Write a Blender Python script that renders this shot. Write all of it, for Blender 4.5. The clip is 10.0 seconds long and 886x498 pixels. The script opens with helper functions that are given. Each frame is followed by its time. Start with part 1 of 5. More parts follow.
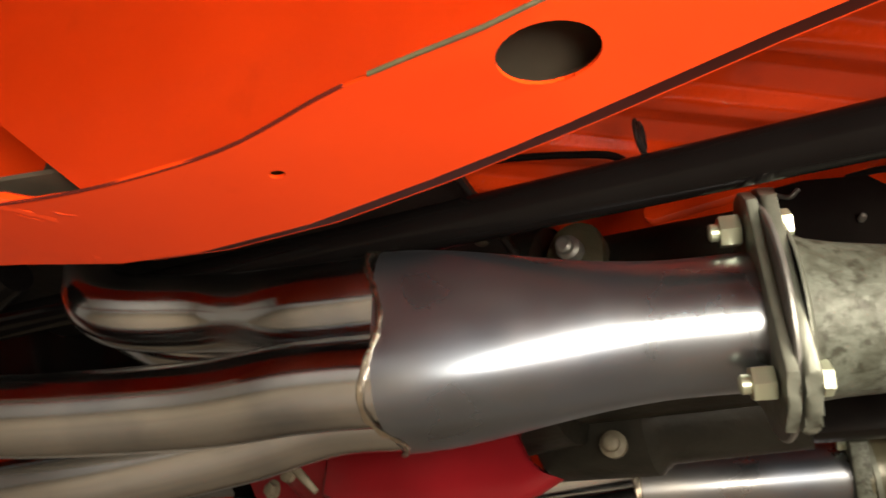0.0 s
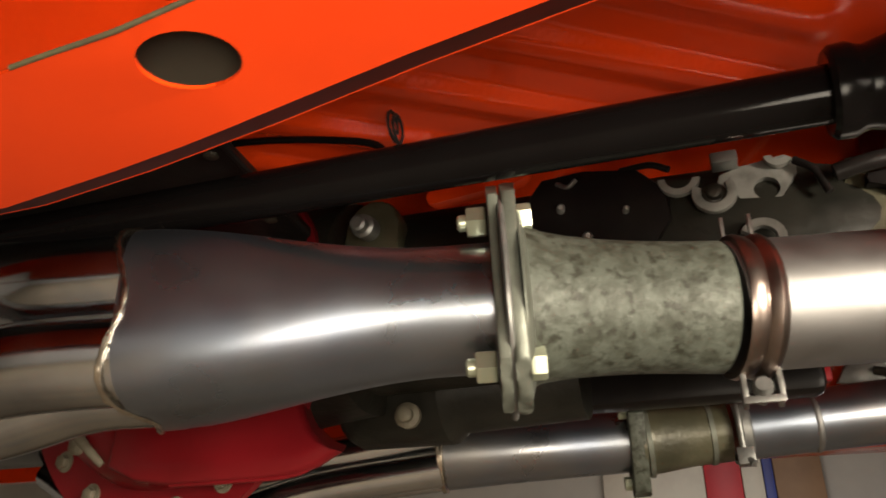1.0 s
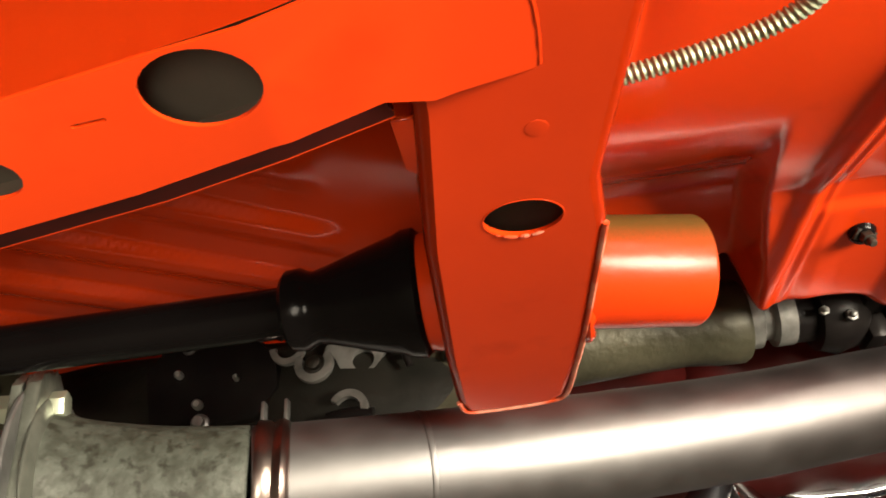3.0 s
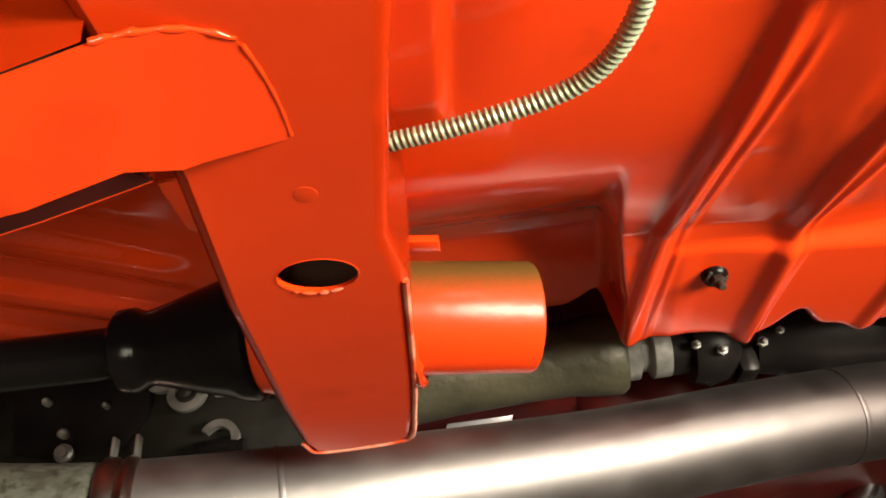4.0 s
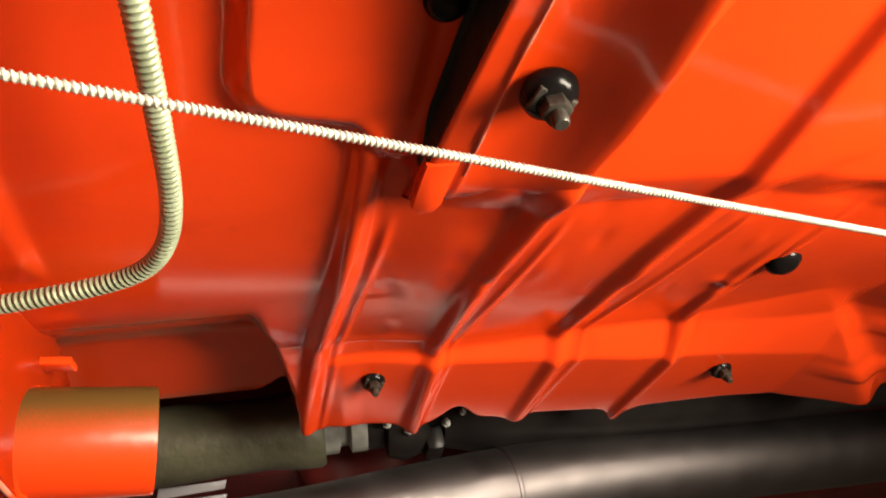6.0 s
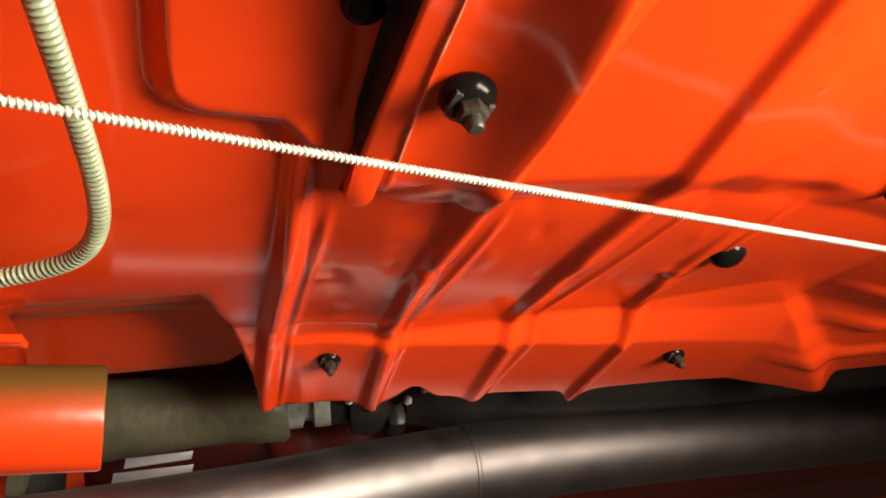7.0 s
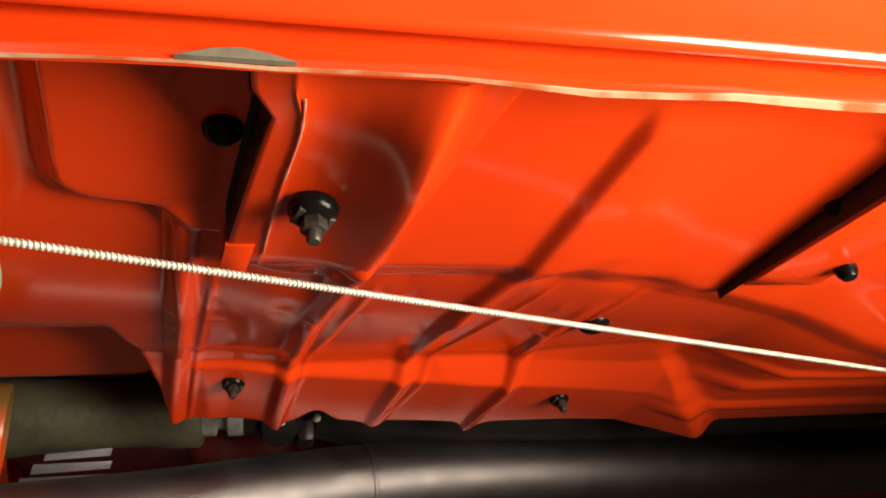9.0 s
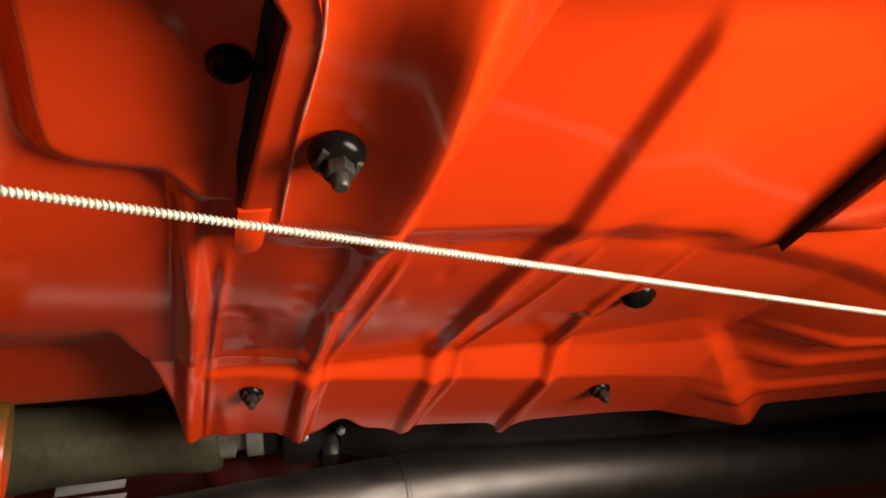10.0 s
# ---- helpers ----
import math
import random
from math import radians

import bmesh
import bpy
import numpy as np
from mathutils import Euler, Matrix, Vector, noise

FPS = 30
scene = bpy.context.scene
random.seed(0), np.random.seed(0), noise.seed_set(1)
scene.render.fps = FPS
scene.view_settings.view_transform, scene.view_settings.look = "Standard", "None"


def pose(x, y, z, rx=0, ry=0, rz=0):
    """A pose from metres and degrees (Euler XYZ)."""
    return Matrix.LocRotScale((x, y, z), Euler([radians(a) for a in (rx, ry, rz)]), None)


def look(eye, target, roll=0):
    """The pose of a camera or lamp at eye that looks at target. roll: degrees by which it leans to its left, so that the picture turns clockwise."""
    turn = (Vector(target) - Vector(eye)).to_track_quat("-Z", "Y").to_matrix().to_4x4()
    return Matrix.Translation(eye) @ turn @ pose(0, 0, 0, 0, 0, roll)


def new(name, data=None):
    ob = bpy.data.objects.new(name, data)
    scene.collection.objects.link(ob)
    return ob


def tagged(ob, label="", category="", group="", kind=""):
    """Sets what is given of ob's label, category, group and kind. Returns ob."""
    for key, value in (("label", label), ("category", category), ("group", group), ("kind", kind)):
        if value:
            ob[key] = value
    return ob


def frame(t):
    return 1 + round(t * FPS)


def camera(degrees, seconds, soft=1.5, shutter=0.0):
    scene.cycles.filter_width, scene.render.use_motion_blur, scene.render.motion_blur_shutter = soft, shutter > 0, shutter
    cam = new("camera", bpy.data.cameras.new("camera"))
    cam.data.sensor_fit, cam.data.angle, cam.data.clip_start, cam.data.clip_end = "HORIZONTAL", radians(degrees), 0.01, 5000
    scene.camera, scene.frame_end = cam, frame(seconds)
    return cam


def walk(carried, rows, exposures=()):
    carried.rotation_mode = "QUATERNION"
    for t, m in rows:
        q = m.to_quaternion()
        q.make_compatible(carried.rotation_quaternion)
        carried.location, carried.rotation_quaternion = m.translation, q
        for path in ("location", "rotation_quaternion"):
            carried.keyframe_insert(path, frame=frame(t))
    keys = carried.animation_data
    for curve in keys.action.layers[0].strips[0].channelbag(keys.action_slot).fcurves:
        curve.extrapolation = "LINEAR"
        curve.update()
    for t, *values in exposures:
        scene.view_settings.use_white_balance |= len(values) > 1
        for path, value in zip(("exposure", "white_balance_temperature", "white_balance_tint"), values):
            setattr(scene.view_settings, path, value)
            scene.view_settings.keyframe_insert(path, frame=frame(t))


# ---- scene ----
cam = camera(60.24, 10.0, soft=1.7, shutter=0.2)
PATH = [
    (0, look((0.0000, 0.0000, 1.5462), (-0.4400, 0.7569, 2.0295), 3.36)),
    (0.5, look((0.0306, 0.0076, 1.5490), (-0.3256, 0.8296, 1.9934), 3.42)),
    (1, look((0.0718, 0.0151, 1.5542), (-0.2367, 0.8559, 1.9989), 0.65)),
    (1.5, look((0.1410, 0.0188, 1.5630), (-0.0935, 0.8665, 2.0388), -0.17)),
    (2, look((0.1807, 0.0127, 1.5679), (-0.0006, 0.8648, 2.0590), -2.20)),
    (2.5, look((0.2271, 0.0070, 1.5688), (0.0957, 0.8445, 2.0992), -3.55)),
    (3, look((0.2638, -0.0021, 1.5704), (0.1775, 0.8238, 2.1277), -5.26)),
    (3.2, look((0.2762, -0.0013, 1.5688), (0.2046, 0.8210, 2.1334), -5.35)),
    (4.3, look((0.3459, -0.0084, 1.5925), (0.3338, 0.8294, 2.1383), -5.70)),
    (4.5, look((0.3569, -0.0166, 1.5963), (0.3220, 0.8273, 2.1315), -2.88)),
    (5, look((0.3862, -0.0318, 1.5957), (0.3893, 0.7907, 2.1645), -10.00)),
    (5.5, look((0.4234, -0.0559, 1.6064), (0.5171, 0.7481, 2.1936), -8.44)),
    (6, look((0.4459, -0.0728, 1.6131), (0.6243, 0.7574, 2.1414), -10.88)),
    (6.2, look((0.4545, -0.0766, 1.6151), (0.6156, 0.7767, 2.1110), -9.71)),
    (7.3, look((0.4845, -0.0999, 1.6152), (0.6779, 0.7486, 2.1076), -9.16)),
    (7.5, look((0.4959, -0.1142, 1.6155), (0.6766, 0.7350, 2.1116), -7.77)),
    (8, look((0.5025, -0.1339, 1.6180), (0.6472, 0.7237, 2.1115), -7.44)),
    (8.5, look((0.5159, -0.1521, 1.6202), (0.7310, 0.7043, 2.0894), -4.31)),
    (9, look((0.5165, -0.1537, 1.6242), (0.7325, 0.6988, 2.1002), -6.01)),
    (9.5, look((0.5158, -0.1455, 1.6237), (0.7691, 0.7124, 2.0708), -7.30)),
    (10, look((0.5094, -0.1025, 1.6193), (0.7222, 0.7335, 2.1251), -9.94)),
]
walk(cam, PATH, exposures=[(0, 1.15), (0.5, 0.92), (1, 0.65), (1.5, 0.57), (2.5, 0.52), (3, 0.5), (4.5, 0.42), (5, 0.35), (5.5, 0.28), (6.2, 0.15), (7.5, -0.17), (8, -0.46), (8.5, -0.52), (9, -0.65), (10, -0.65)])

# ---- world, lamps ----
world = bpy.data.worlds.new("garage_world")
scene.world = world
world.use_nodes = True
world.node_tree.nodes["Background"].inputs[0].default_value = (0.9, 0.95, 1.0, 1)
world.node_tree.nodes["Background"].inputs[1].default_value = 0.02


def area_lamp(name, eye, target, sx, sy, watts, colour):
    data = bpy.data.lights.new(name, "AREA")
    data.shape, data.size, data.size_y = "RECTANGLE", sx, sy
    data.energy, data.color = watts, colour
    ob = new(name, data)
    ob.matrix_world = look(eye, target)
    return ob


WORK = area_lamp("work_lamp", (1.00, -0.23, 1.59), (0.63, 0.03, 1.80), 0.50, 0.20, 9.8, (1.0, 0.88, 0.70))
WORK.data.spread = radians(108)
# added fill lamp, no source known here: brightens the rail and header
SIDE = area_lamp("front_fill_lamp", (0.24, -0.18, 1.46), (-0.10, 0.13, 1.73), 0.18, 0.18, 1.0, (1.0, 0.88, 0.70))
SIDE.data.spread = radians(96)
# unseen lamps added under the ceiling to brighten floor, pipes and boards
for cx, cy, watts in ((-1.1, -2.3, 74), (0.9, -2.7, 48), (0.2, 3.4, 32)):
    area_lamp("added_ceiling_lamp", (cx, cy, 3.32), (cx, cy, 0), 1.2, 0.25, watts, (1.0, 0.96, 0.91))


# ---- materials ----
def material(name, base, rough, metal=0.0, second=None, mix_scale=8.0, mix_low=0.4, mix_high=0.7, detail=6.0,
             bump=0.0, bump_scale=60.0, coat=0.0, coat_rough=0.08, rough_var=0.0, stretch=(1, 1, 1), spec=0.5,
             third=None, third_scale=60.0, third_low=0.55, third_high=0.7):
    """A surface with a base colour, patches of a second and specks of a third, uneven gloss and fine relief."""
    m = bpy.data.materials.new(name)
    m.use_nodes = True
    nt = m.node_tree
    b = nt.nodes["Principled BSDF"]
    b.inputs["Roughness"].default_value, b.inputs["Metallic"].default_value = rough, metal
    b.inputs["Coat Weight"].default_value, b.inputs["Coat Roughness"].default_value = coat, coat_rough
    b.inputs["Specular IOR Level"].default_value = spec
    b.inputs["Base Color"].default_value = (*base, 1)
    tc = nt.nodes.new("ShaderNodeNewGeometry")
    mp = nt.nodes.new("ShaderNodeMapping")
    mp.inputs["Scale"].default_value = stretch
    nt.links.new(tc.outputs["Position"], mp.inputs["Vector"])

    def noise_node(scale, det=6.0):
        n = nt.nodes.new("ShaderNodeTexNoise")
        n.inputs["Scale"].default_value, n.inputs["Detail"].default_value = scale, det
        nt.links.new(mp.outputs[0], n.inputs["Vector"])
        return n

    def ramp(src, low, high):
        r = nt.nodes.new("ShaderNodeMapRange")
        r.inputs["From Min"].default_value, r.inputs["From Max"].default_value = low, high
        nt.links.new(src, r.inputs["Value"])
        return r.outputs[0]

    colour = None
    if second:
        mx = nt.nodes.new("ShaderNodeMix")
        mx.data_type = "RGBA"
        mx.inputs[6].default_value, mx.inputs[7].default_value = (*base, 1), (*second, 1)
        nt.links.new(ramp(noise_node(mix_scale, detail).outputs["Fac"], mix_low, mix_high), mx.inputs[0])
        colour = mx.outputs[2]
    if third:
        mx = nt.nodes.new("ShaderNodeMix")
        mx.data_type = "RGBA"
        mx.inputs[6].default_value, mx.inputs[7].default_value = (*base, 1), (*third, 1)
        if colour:
            nt.links.new(colour, mx.inputs[6])
        nt.links.new(ramp(noise_node(third_scale, 4).outputs["Fac"], third_low, third_high), mx.inputs[0])
        colour = mx.outputs[2]
    if colour:
        nt.links.new(colour, b.inputs["Base Color"])
    if rough_var:
        r = nt.nodes.new("ShaderNodeMapRange")
        r.inputs["From Min"].default_value, r.inputs["From Max"].default_value = 0.3, 0.7
        r.inputs["To Min"].default_value, r.inputs["To Max"].default_value = max(0.03, rough - rough_var), rough + rough_var
        nt.links.new(noise_node(mix_scale * 2.3).outputs["Fac"], r.inputs["Value"])
        nt.links.new(r.outputs[0], b.inputs["Roughness"])
    if bump:
        bp = nt.nodes.new("ShaderNodeBump")
        bp.inputs["Strength"].default_value, bp.inputs["Distance"].default_value = bump, 0.002
        nt.links.new(noise_node(bump_scale).outputs["Fac"], bp.inputs["Height"])
        nt.links.new(bp.outputs[0], b.inputs["Normal"])
    return m


PAINT = material("orange_paint", (0.62, 0.0425, 0.0042), 0.2, second=(0.56, 0.036, 0.0038), mix_scale=9, bump=0.10, bump_scale=45,
                 spec=0.22, coat=0.5, coat_rough=0.13, rough_var=0.06, third=(0.48, 0.031, 0.003), third_scale=24, third_low=0.62, third_high=0.8)
EDGE = material("worn_paint_edge", (0.60, 0.36, 0.22), 0.45, second=(0.50, 0.12, 0.04), mix_scale=45, mix_low=0.42, mix_high=0.60, bump=0.3, bump_scale=200)
POLISH = material("polished_header_steel", (0.55, 0.56, 0.56), 0.17, 1.0, second=(0.47, 0.49, 0.52), mix_scale=7, bump=0.07, bump_scale=26,
                  rough_var=0.06, third=(0.28, 0.30, 0.34), third_scale=11, third_low=0.5, third_high=0.75)
HEAT = material("heat_tinted_collector_steel", (0.25, 0.28, 0.33), 0.30, 0.97, second=(0.21, 0.235, 0.30), mix_scale=9, bump=0.08, bump_scale=30,
                rough_var=0.05, third=(0.31, 0.30, 0.29), third_scale=6, third_low=0.5, third_high=0.75)
STEEL = material("brushed_exhaust_steel", (0.275, 0.270, 0.268), 0.50, 1.0, second=(0.225, 0.220, 0.220), mix_scale=14, bump=0.17, bump_scale=30,
                 rough_var=0.05)
BEAD = material("weld_bead_steel", (0.60, 0.54, 0.44), 0.25, 1.0, second=(0.30, 0.26, 0.22), mix_scale=80, bump=0.5, bump_scale=220)
ZINC = material("mottled_zinc_casting", (0.080, 0.089, 0.072), 0.58, 0.2, second=(0.048, 0.052, 0.039), mix_scale=95, mix_low=0.42, mix_high=0.60,
                bump=0.5, bump_scale=160, rough_var=0.1, third=(0.028, 0.029, 0.020), third_scale=150, third_low=0.53, third_high=0.66)
NUT = material("plated_nut", (0.52, 0.57, 0.43), 0.3, 0.7, second=(0.5, 0.52, 0.40), mix_scale=50, bump=0.1, bump_scale=200)
CLAMP = material("heat_tinted_band", (0.34, 0.28, 0.25), 0.3, 1.0, second=(0.22, 0.17, 0.15), mix_scale=30, bump=0.1, bump_scale=120)
BLACK = material("black_enamel", (0.005, 0.0043, 0.0043), 0.11, second=(0.004, 0.0033, 0.0033), mix_scale=20, bump=0.05, bump_scale=80, spec=0.10)
RUBBER = material("black_rubber", (0.005, 0.0042, 0.0042), 0.18, second=(0.004, 0.0034, 0.0034), mix_scale=40, bump=0.1, bump_scale=150, spec=0.10)
CAST = material("dark_cast_metal", (0.085, 0.080, 0.050), 0.40, 0.25, second=(0.045, 0.043, 0.027), mix_scale=18, bump=0.5, bump_scale=120, rough_var=0.1)
ALLOY = material("bare_alloy", (0.26, 0.26, 0.25), 0.4, 0.7, second=(0.16, 0.16, 0.155), mix_scale=40, bump=0.3, bump_scale=140)
ENGINE_RED = material("deep_red_enamel", (0.15, 0.006, 0.009), 0.30, second=(0.115, 0.005, 0.007), mix_scale=14, bump=0.2, bump_scale=60, spec=0.25)
CABLE = material("bright_wire_rope", (0.56, 0.54, 0.45), 0.5, 0.35, second=(0.46, 0.44, 0.36), mix_scale=120)
SPRING = material("dull_plated_spring", (0.30, 0.34, 0.23), 0.45, 0.4, second=(0.22, 0.25, 0.16), mix_scale=60, bump=0.1, bump_scale=200)
SOOT = material("blackened_bolt", (0.028, 0.025, 0.02), 0.45, 0.4, second=(0.06, 0.05, 0.036), mix_scale=90, bump=0.4, bump_scale=250)
CONCRETE = material("concrete_floor", (0.27, 0.208, 0.132), 0.6, second=(0.21, 0.162, 0.104), mix_scale=2, bump=0.1, bump_scale=60, third=(0.2, 0.18, 0.15), third_scale=7)
PLASTER = material("painted_wall", (0.55, 0.52, 0.46), 0.7, second=(0.48, 0.45, 0.40), mix_scale=3, bump=0.05, bump_scale=80)
CREAM = material("cream_board", (0.75, 0.70, 0.58), 0.5, second=(0.66, 0.60, 0.5), mix_scale=6)
RED = material("red_board", (0.62, 0.02, 0.03), 0.5, second=(0.5, 0.02, 0.03), mix_scale=6)
BLUE = material("blue_board", (0.03, 0.05, 0.30), 0.5, second=(0.03, 0.04, 0.22), mix_scale=6)
TAN = material("tan_board", (0.32, 0.19, 0.10), 0.6, second=(0.26, 0.15, 0.08), mix_scale=6)
# darker copy of the floor's colour, with the far side's shade put in
FAR_SHADE_RED = material("far_shade_red", (0.14, 0.012, 0.010), 0.5, second=(0.10, 0.009, 0.008), mix_scale=12, bump=0.2, bump_scale=60, spec=0.3)
FOIL = material("silver_heat_shield", (0.60, 0.58, 0.62), 0.35, 0.6, second=(0.45, 0.44, 0.48), mix_scale=30, bump=0.2, bump_scale=80)

INSIDE_BROWN = material("dark_brown_inside", (0.055, 0.042, 0.028), 0.7, second=(0.035, 0.027, 0.018), mix_scale=20, bump=0.2, bump_scale=80)

GREASE = material("greasy_black_steel", (0.009, 0.0075, 0.0075), 0.36, second=(0.014, 0.012, 0.011), mix_scale=30, bump=0.2, bump_scale=90, spec=0.15)
CHIPPED = material("chipped_grey_primer", (0.14, 0.125, 0.09), 0.6, second=(0.09, 0.075, 0.05), mix_scale=90, bump=0.3, bump_scale=200)
PALE_ZINC = material("pale_zinc_flange", (0.155, 0.165, 0.138), 0.42, 0.45, second=(0.09, 0.098, 0.08), mix_scale=55, bump=0.25, bump_scale=160, rough_var=0.08)
# gearbox case colour; also paints the shade beside the seat braces
CASE_AND_SHADE = material("oily_case_and_brace_shade", (0.022, 0.021, 0.017), 0.45, 0.1, second=(0.010, 0.010, 0.008), mix_scale=22, bump=0.4, bump_scale=110, spec=0.2)
LINK_GREY = material("dull_grey_casting", (0.30, 0.30, 0.28), 0.45, 0.4, second=(0.14, 0.14, 0.13), mix_scale=50, bump=0.3, bump_scale=180)
GREEN_SEAM = material("green_grey_sealer", (0.07, 0.062, 0.03), 0.6, second=(0.04, 0.03, 0.02), mix_scale=40, bump=0.3, bump_scale=200)
# for thin seams, and for shade painted along the rail's lip
SEAM_AND_SHADE = material("dark_red_seam_and_shade", (0.075, 0.009, 0.006), 0.7, second=(0.05, 0.008, 0.005), mix_scale=40, spec=0.1)
SCUFF_AND_HIGHLIGHT = material("scuffed_edge_and_highlight", (0.70, 0.26, 0.17), 0.4, second=(0.62, 0.06, 0.01), mix_scale=50, mix_low=0.42, mix_high=0.58)
SHADED_TOP = material("orange_paint_shaded_on_top", (0.62, 0.040, 0.0035), 0.3, second=(0.56, 0.034, 0.0030), mix_scale=9, bump=0.15, bump_scale=90, spec=0.25)


def fade_to_shade(m, z_low, z_high, bare):
    """Paint that turns brown upwards, shade put into its colour, with a ragged edge."""
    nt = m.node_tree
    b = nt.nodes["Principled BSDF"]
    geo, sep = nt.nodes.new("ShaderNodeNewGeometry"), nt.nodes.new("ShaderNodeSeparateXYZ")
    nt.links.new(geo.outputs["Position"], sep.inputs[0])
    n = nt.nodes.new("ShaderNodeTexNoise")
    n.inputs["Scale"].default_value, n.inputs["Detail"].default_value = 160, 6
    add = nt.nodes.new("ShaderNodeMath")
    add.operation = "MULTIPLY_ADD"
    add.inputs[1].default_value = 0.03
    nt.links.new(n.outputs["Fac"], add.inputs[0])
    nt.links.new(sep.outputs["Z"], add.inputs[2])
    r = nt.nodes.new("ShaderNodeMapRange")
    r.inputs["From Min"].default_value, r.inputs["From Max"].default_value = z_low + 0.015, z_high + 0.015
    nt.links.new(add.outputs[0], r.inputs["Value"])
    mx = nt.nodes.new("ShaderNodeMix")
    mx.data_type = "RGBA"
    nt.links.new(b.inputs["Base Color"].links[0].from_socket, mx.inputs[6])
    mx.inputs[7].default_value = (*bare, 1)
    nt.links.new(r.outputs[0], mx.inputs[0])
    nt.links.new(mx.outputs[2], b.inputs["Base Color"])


def darkened_along(m, x_low, x_high, dull):
    """Steel whose colour grows darker and browner towards the rear of the car."""
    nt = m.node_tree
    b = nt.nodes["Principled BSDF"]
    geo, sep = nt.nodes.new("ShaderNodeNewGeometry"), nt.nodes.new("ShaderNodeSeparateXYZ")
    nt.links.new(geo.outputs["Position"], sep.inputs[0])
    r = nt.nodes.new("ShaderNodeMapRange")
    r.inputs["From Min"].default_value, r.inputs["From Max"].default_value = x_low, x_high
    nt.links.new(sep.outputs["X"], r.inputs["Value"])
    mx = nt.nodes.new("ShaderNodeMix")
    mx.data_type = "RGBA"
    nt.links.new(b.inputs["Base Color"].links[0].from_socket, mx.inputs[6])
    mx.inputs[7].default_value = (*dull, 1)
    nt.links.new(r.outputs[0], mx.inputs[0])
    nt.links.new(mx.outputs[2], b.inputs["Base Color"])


darkened_along(STEEL, 0.30, 0.60, (0.125, 0.112, 0.112))
# socket tube: the shaded top is painted in as dark brown
fade_to_shade(SHADED_TOP, 1.750, 1.784, (0.085, 0.048, 0.012))

# ---- builders ----
K = 1.2  # drawn units to metres
TO_WORLD = Matrix.Translation((0, 0, -0.36)) @ Matrix.Scale(K, 4)
PLACE = {}


def thing(name, at, label, category, group="", kind=""):
    ob = new(name)
    ob.empty_display_size = 0.05
    PLACE[ob] = TO_WORLD @ Vector(at)
    ob.location = PLACE[ob]
    return tagged(ob, label, category, group, kind)


def part(name, bm, mat, parent=None, label="", sharp=38, raw=False, mesh=None):
    """Links a bmesh as one mesh object under a thing or a part."""
    me = bpy.data.meshes.new(name)
    if not raw:
        bm.transform(TO_WORLD)
    bmesh.ops.recalc_face_normals(bm, faces=bm.faces)
    co = np.array([v.co for v in bm.verts])
    mid = Vector((co.min(0) + co.max(0)) / 2)
    bmesh.ops.translate(bm, verts=bm.verts, vec=-mid)
    bm.to_mesh(me)
    bm.free()
    for p in me.polygons:
        p.use_smooth = True
    me.set_sharp_from_angle(angle=radians(sharp))
    me.materials.append(mat)
    ob = new(name, me)
    ob.location = mid
    PLACE[ob] = mid
    if parent:
        ob.parent = parent
        ob.matrix_parent_inverse = Matrix.Translation(-PLACE[parent])
    if label:
        tagged(ob, label)
    return ob


def ring_frames(pts, up=None):
    pts = [Vector(p) for p in pts]
    frames = []
    for i, p in enumerate(pts):
        d = (pts[min(i + 1, len(pts) - 1)] - pts[max(i - 1, 0)]).normalized()
        if up is None:
            up = d.cross(Vector((0, 1, 0.3))).normalized()
        up = (up - d * up.dot(d)).normalized()
        frames.append((p, up, d.cross(up)))
    return frames


def tube(bm, pts, radius, seg=24, cap=True, shape=None, up=None):
    """A tube along pts; radius is a number or one per point; shape(i, angle) may scale it."""
    rings = []
    for i, (p, u, v) in enumerate(ring_frames(pts, up)):
        r = radius[i] if isinstance(radius, (list, tuple)) else radius
        ring = []
        for k in range(seg):
            a = 2 * math.pi * k / seg
            s = r * (shape(i, a) if shape else 1)
            ring.append(bm.verts.new(p + (u * math.cos(a) + v * math.sin(a)) * s))
        rings.append(ring)
    for a, b in zip(rings, rings[1:]):
        for k in range(seg):
            bm.faces.new((a[k], a[(k + 1) % seg], b[(k + 1) % seg], b[k]))
    if cap:
        bm.faces.new(rings[0][::-1])
        bm.faces.new(rings[-1])
    return rings


def curve(pts, n=8):
    """A smooth line through pts (Catmull-Rom)."""
    pts = [Vector(p) for p in pts]
    ext = [pts[0] * 2 - pts[1], *pts, pts[-1] * 2 - pts[-2]]
    out = []
    for a, b, c, d in zip(ext, ext[1:], ext[2:], ext[3:]):
        for i in range(n):
            t = i / n
            out.append(0.5 * ((2 * b) + (c - a) * t + (2 * a - 5 * b + 4 * c - d) * t * t + (3 * b - a - 3 * c + d) * t ** 3))
    out.append(pts[-1])
    return out


def lathe(bm, start, way, profile, seg=28, cap=True):
    """A turned shape: profile rows of (distance along way, radius)."""
    w = Vector(way).normalized()
    u = w.cross(Vector((0, 0, 1)) if abs(w.z) < 0.9 else Vector((1, 0, 0))).normalized()
    v = w.cross(u)
    rings = []
    for s, r in profile:
        c = Vector(start) + w * s
        rings.append([bm.verts.new(c + (u * math.cos(2 * math.pi * k / seg) + v * math.sin(2 * math.pi * k / seg)) * r) for k in range(seg)])
    for a, b in zip(rings, rings[1:]):
        for k in range(seg):
            bm.faces.new((a[k], a[(k + 1) % seg], b[(k + 1) % seg], b[k]))
    if cap:
        bm.faces.new(rings[0][::-1])
        bm.faces.new(rings[-1])


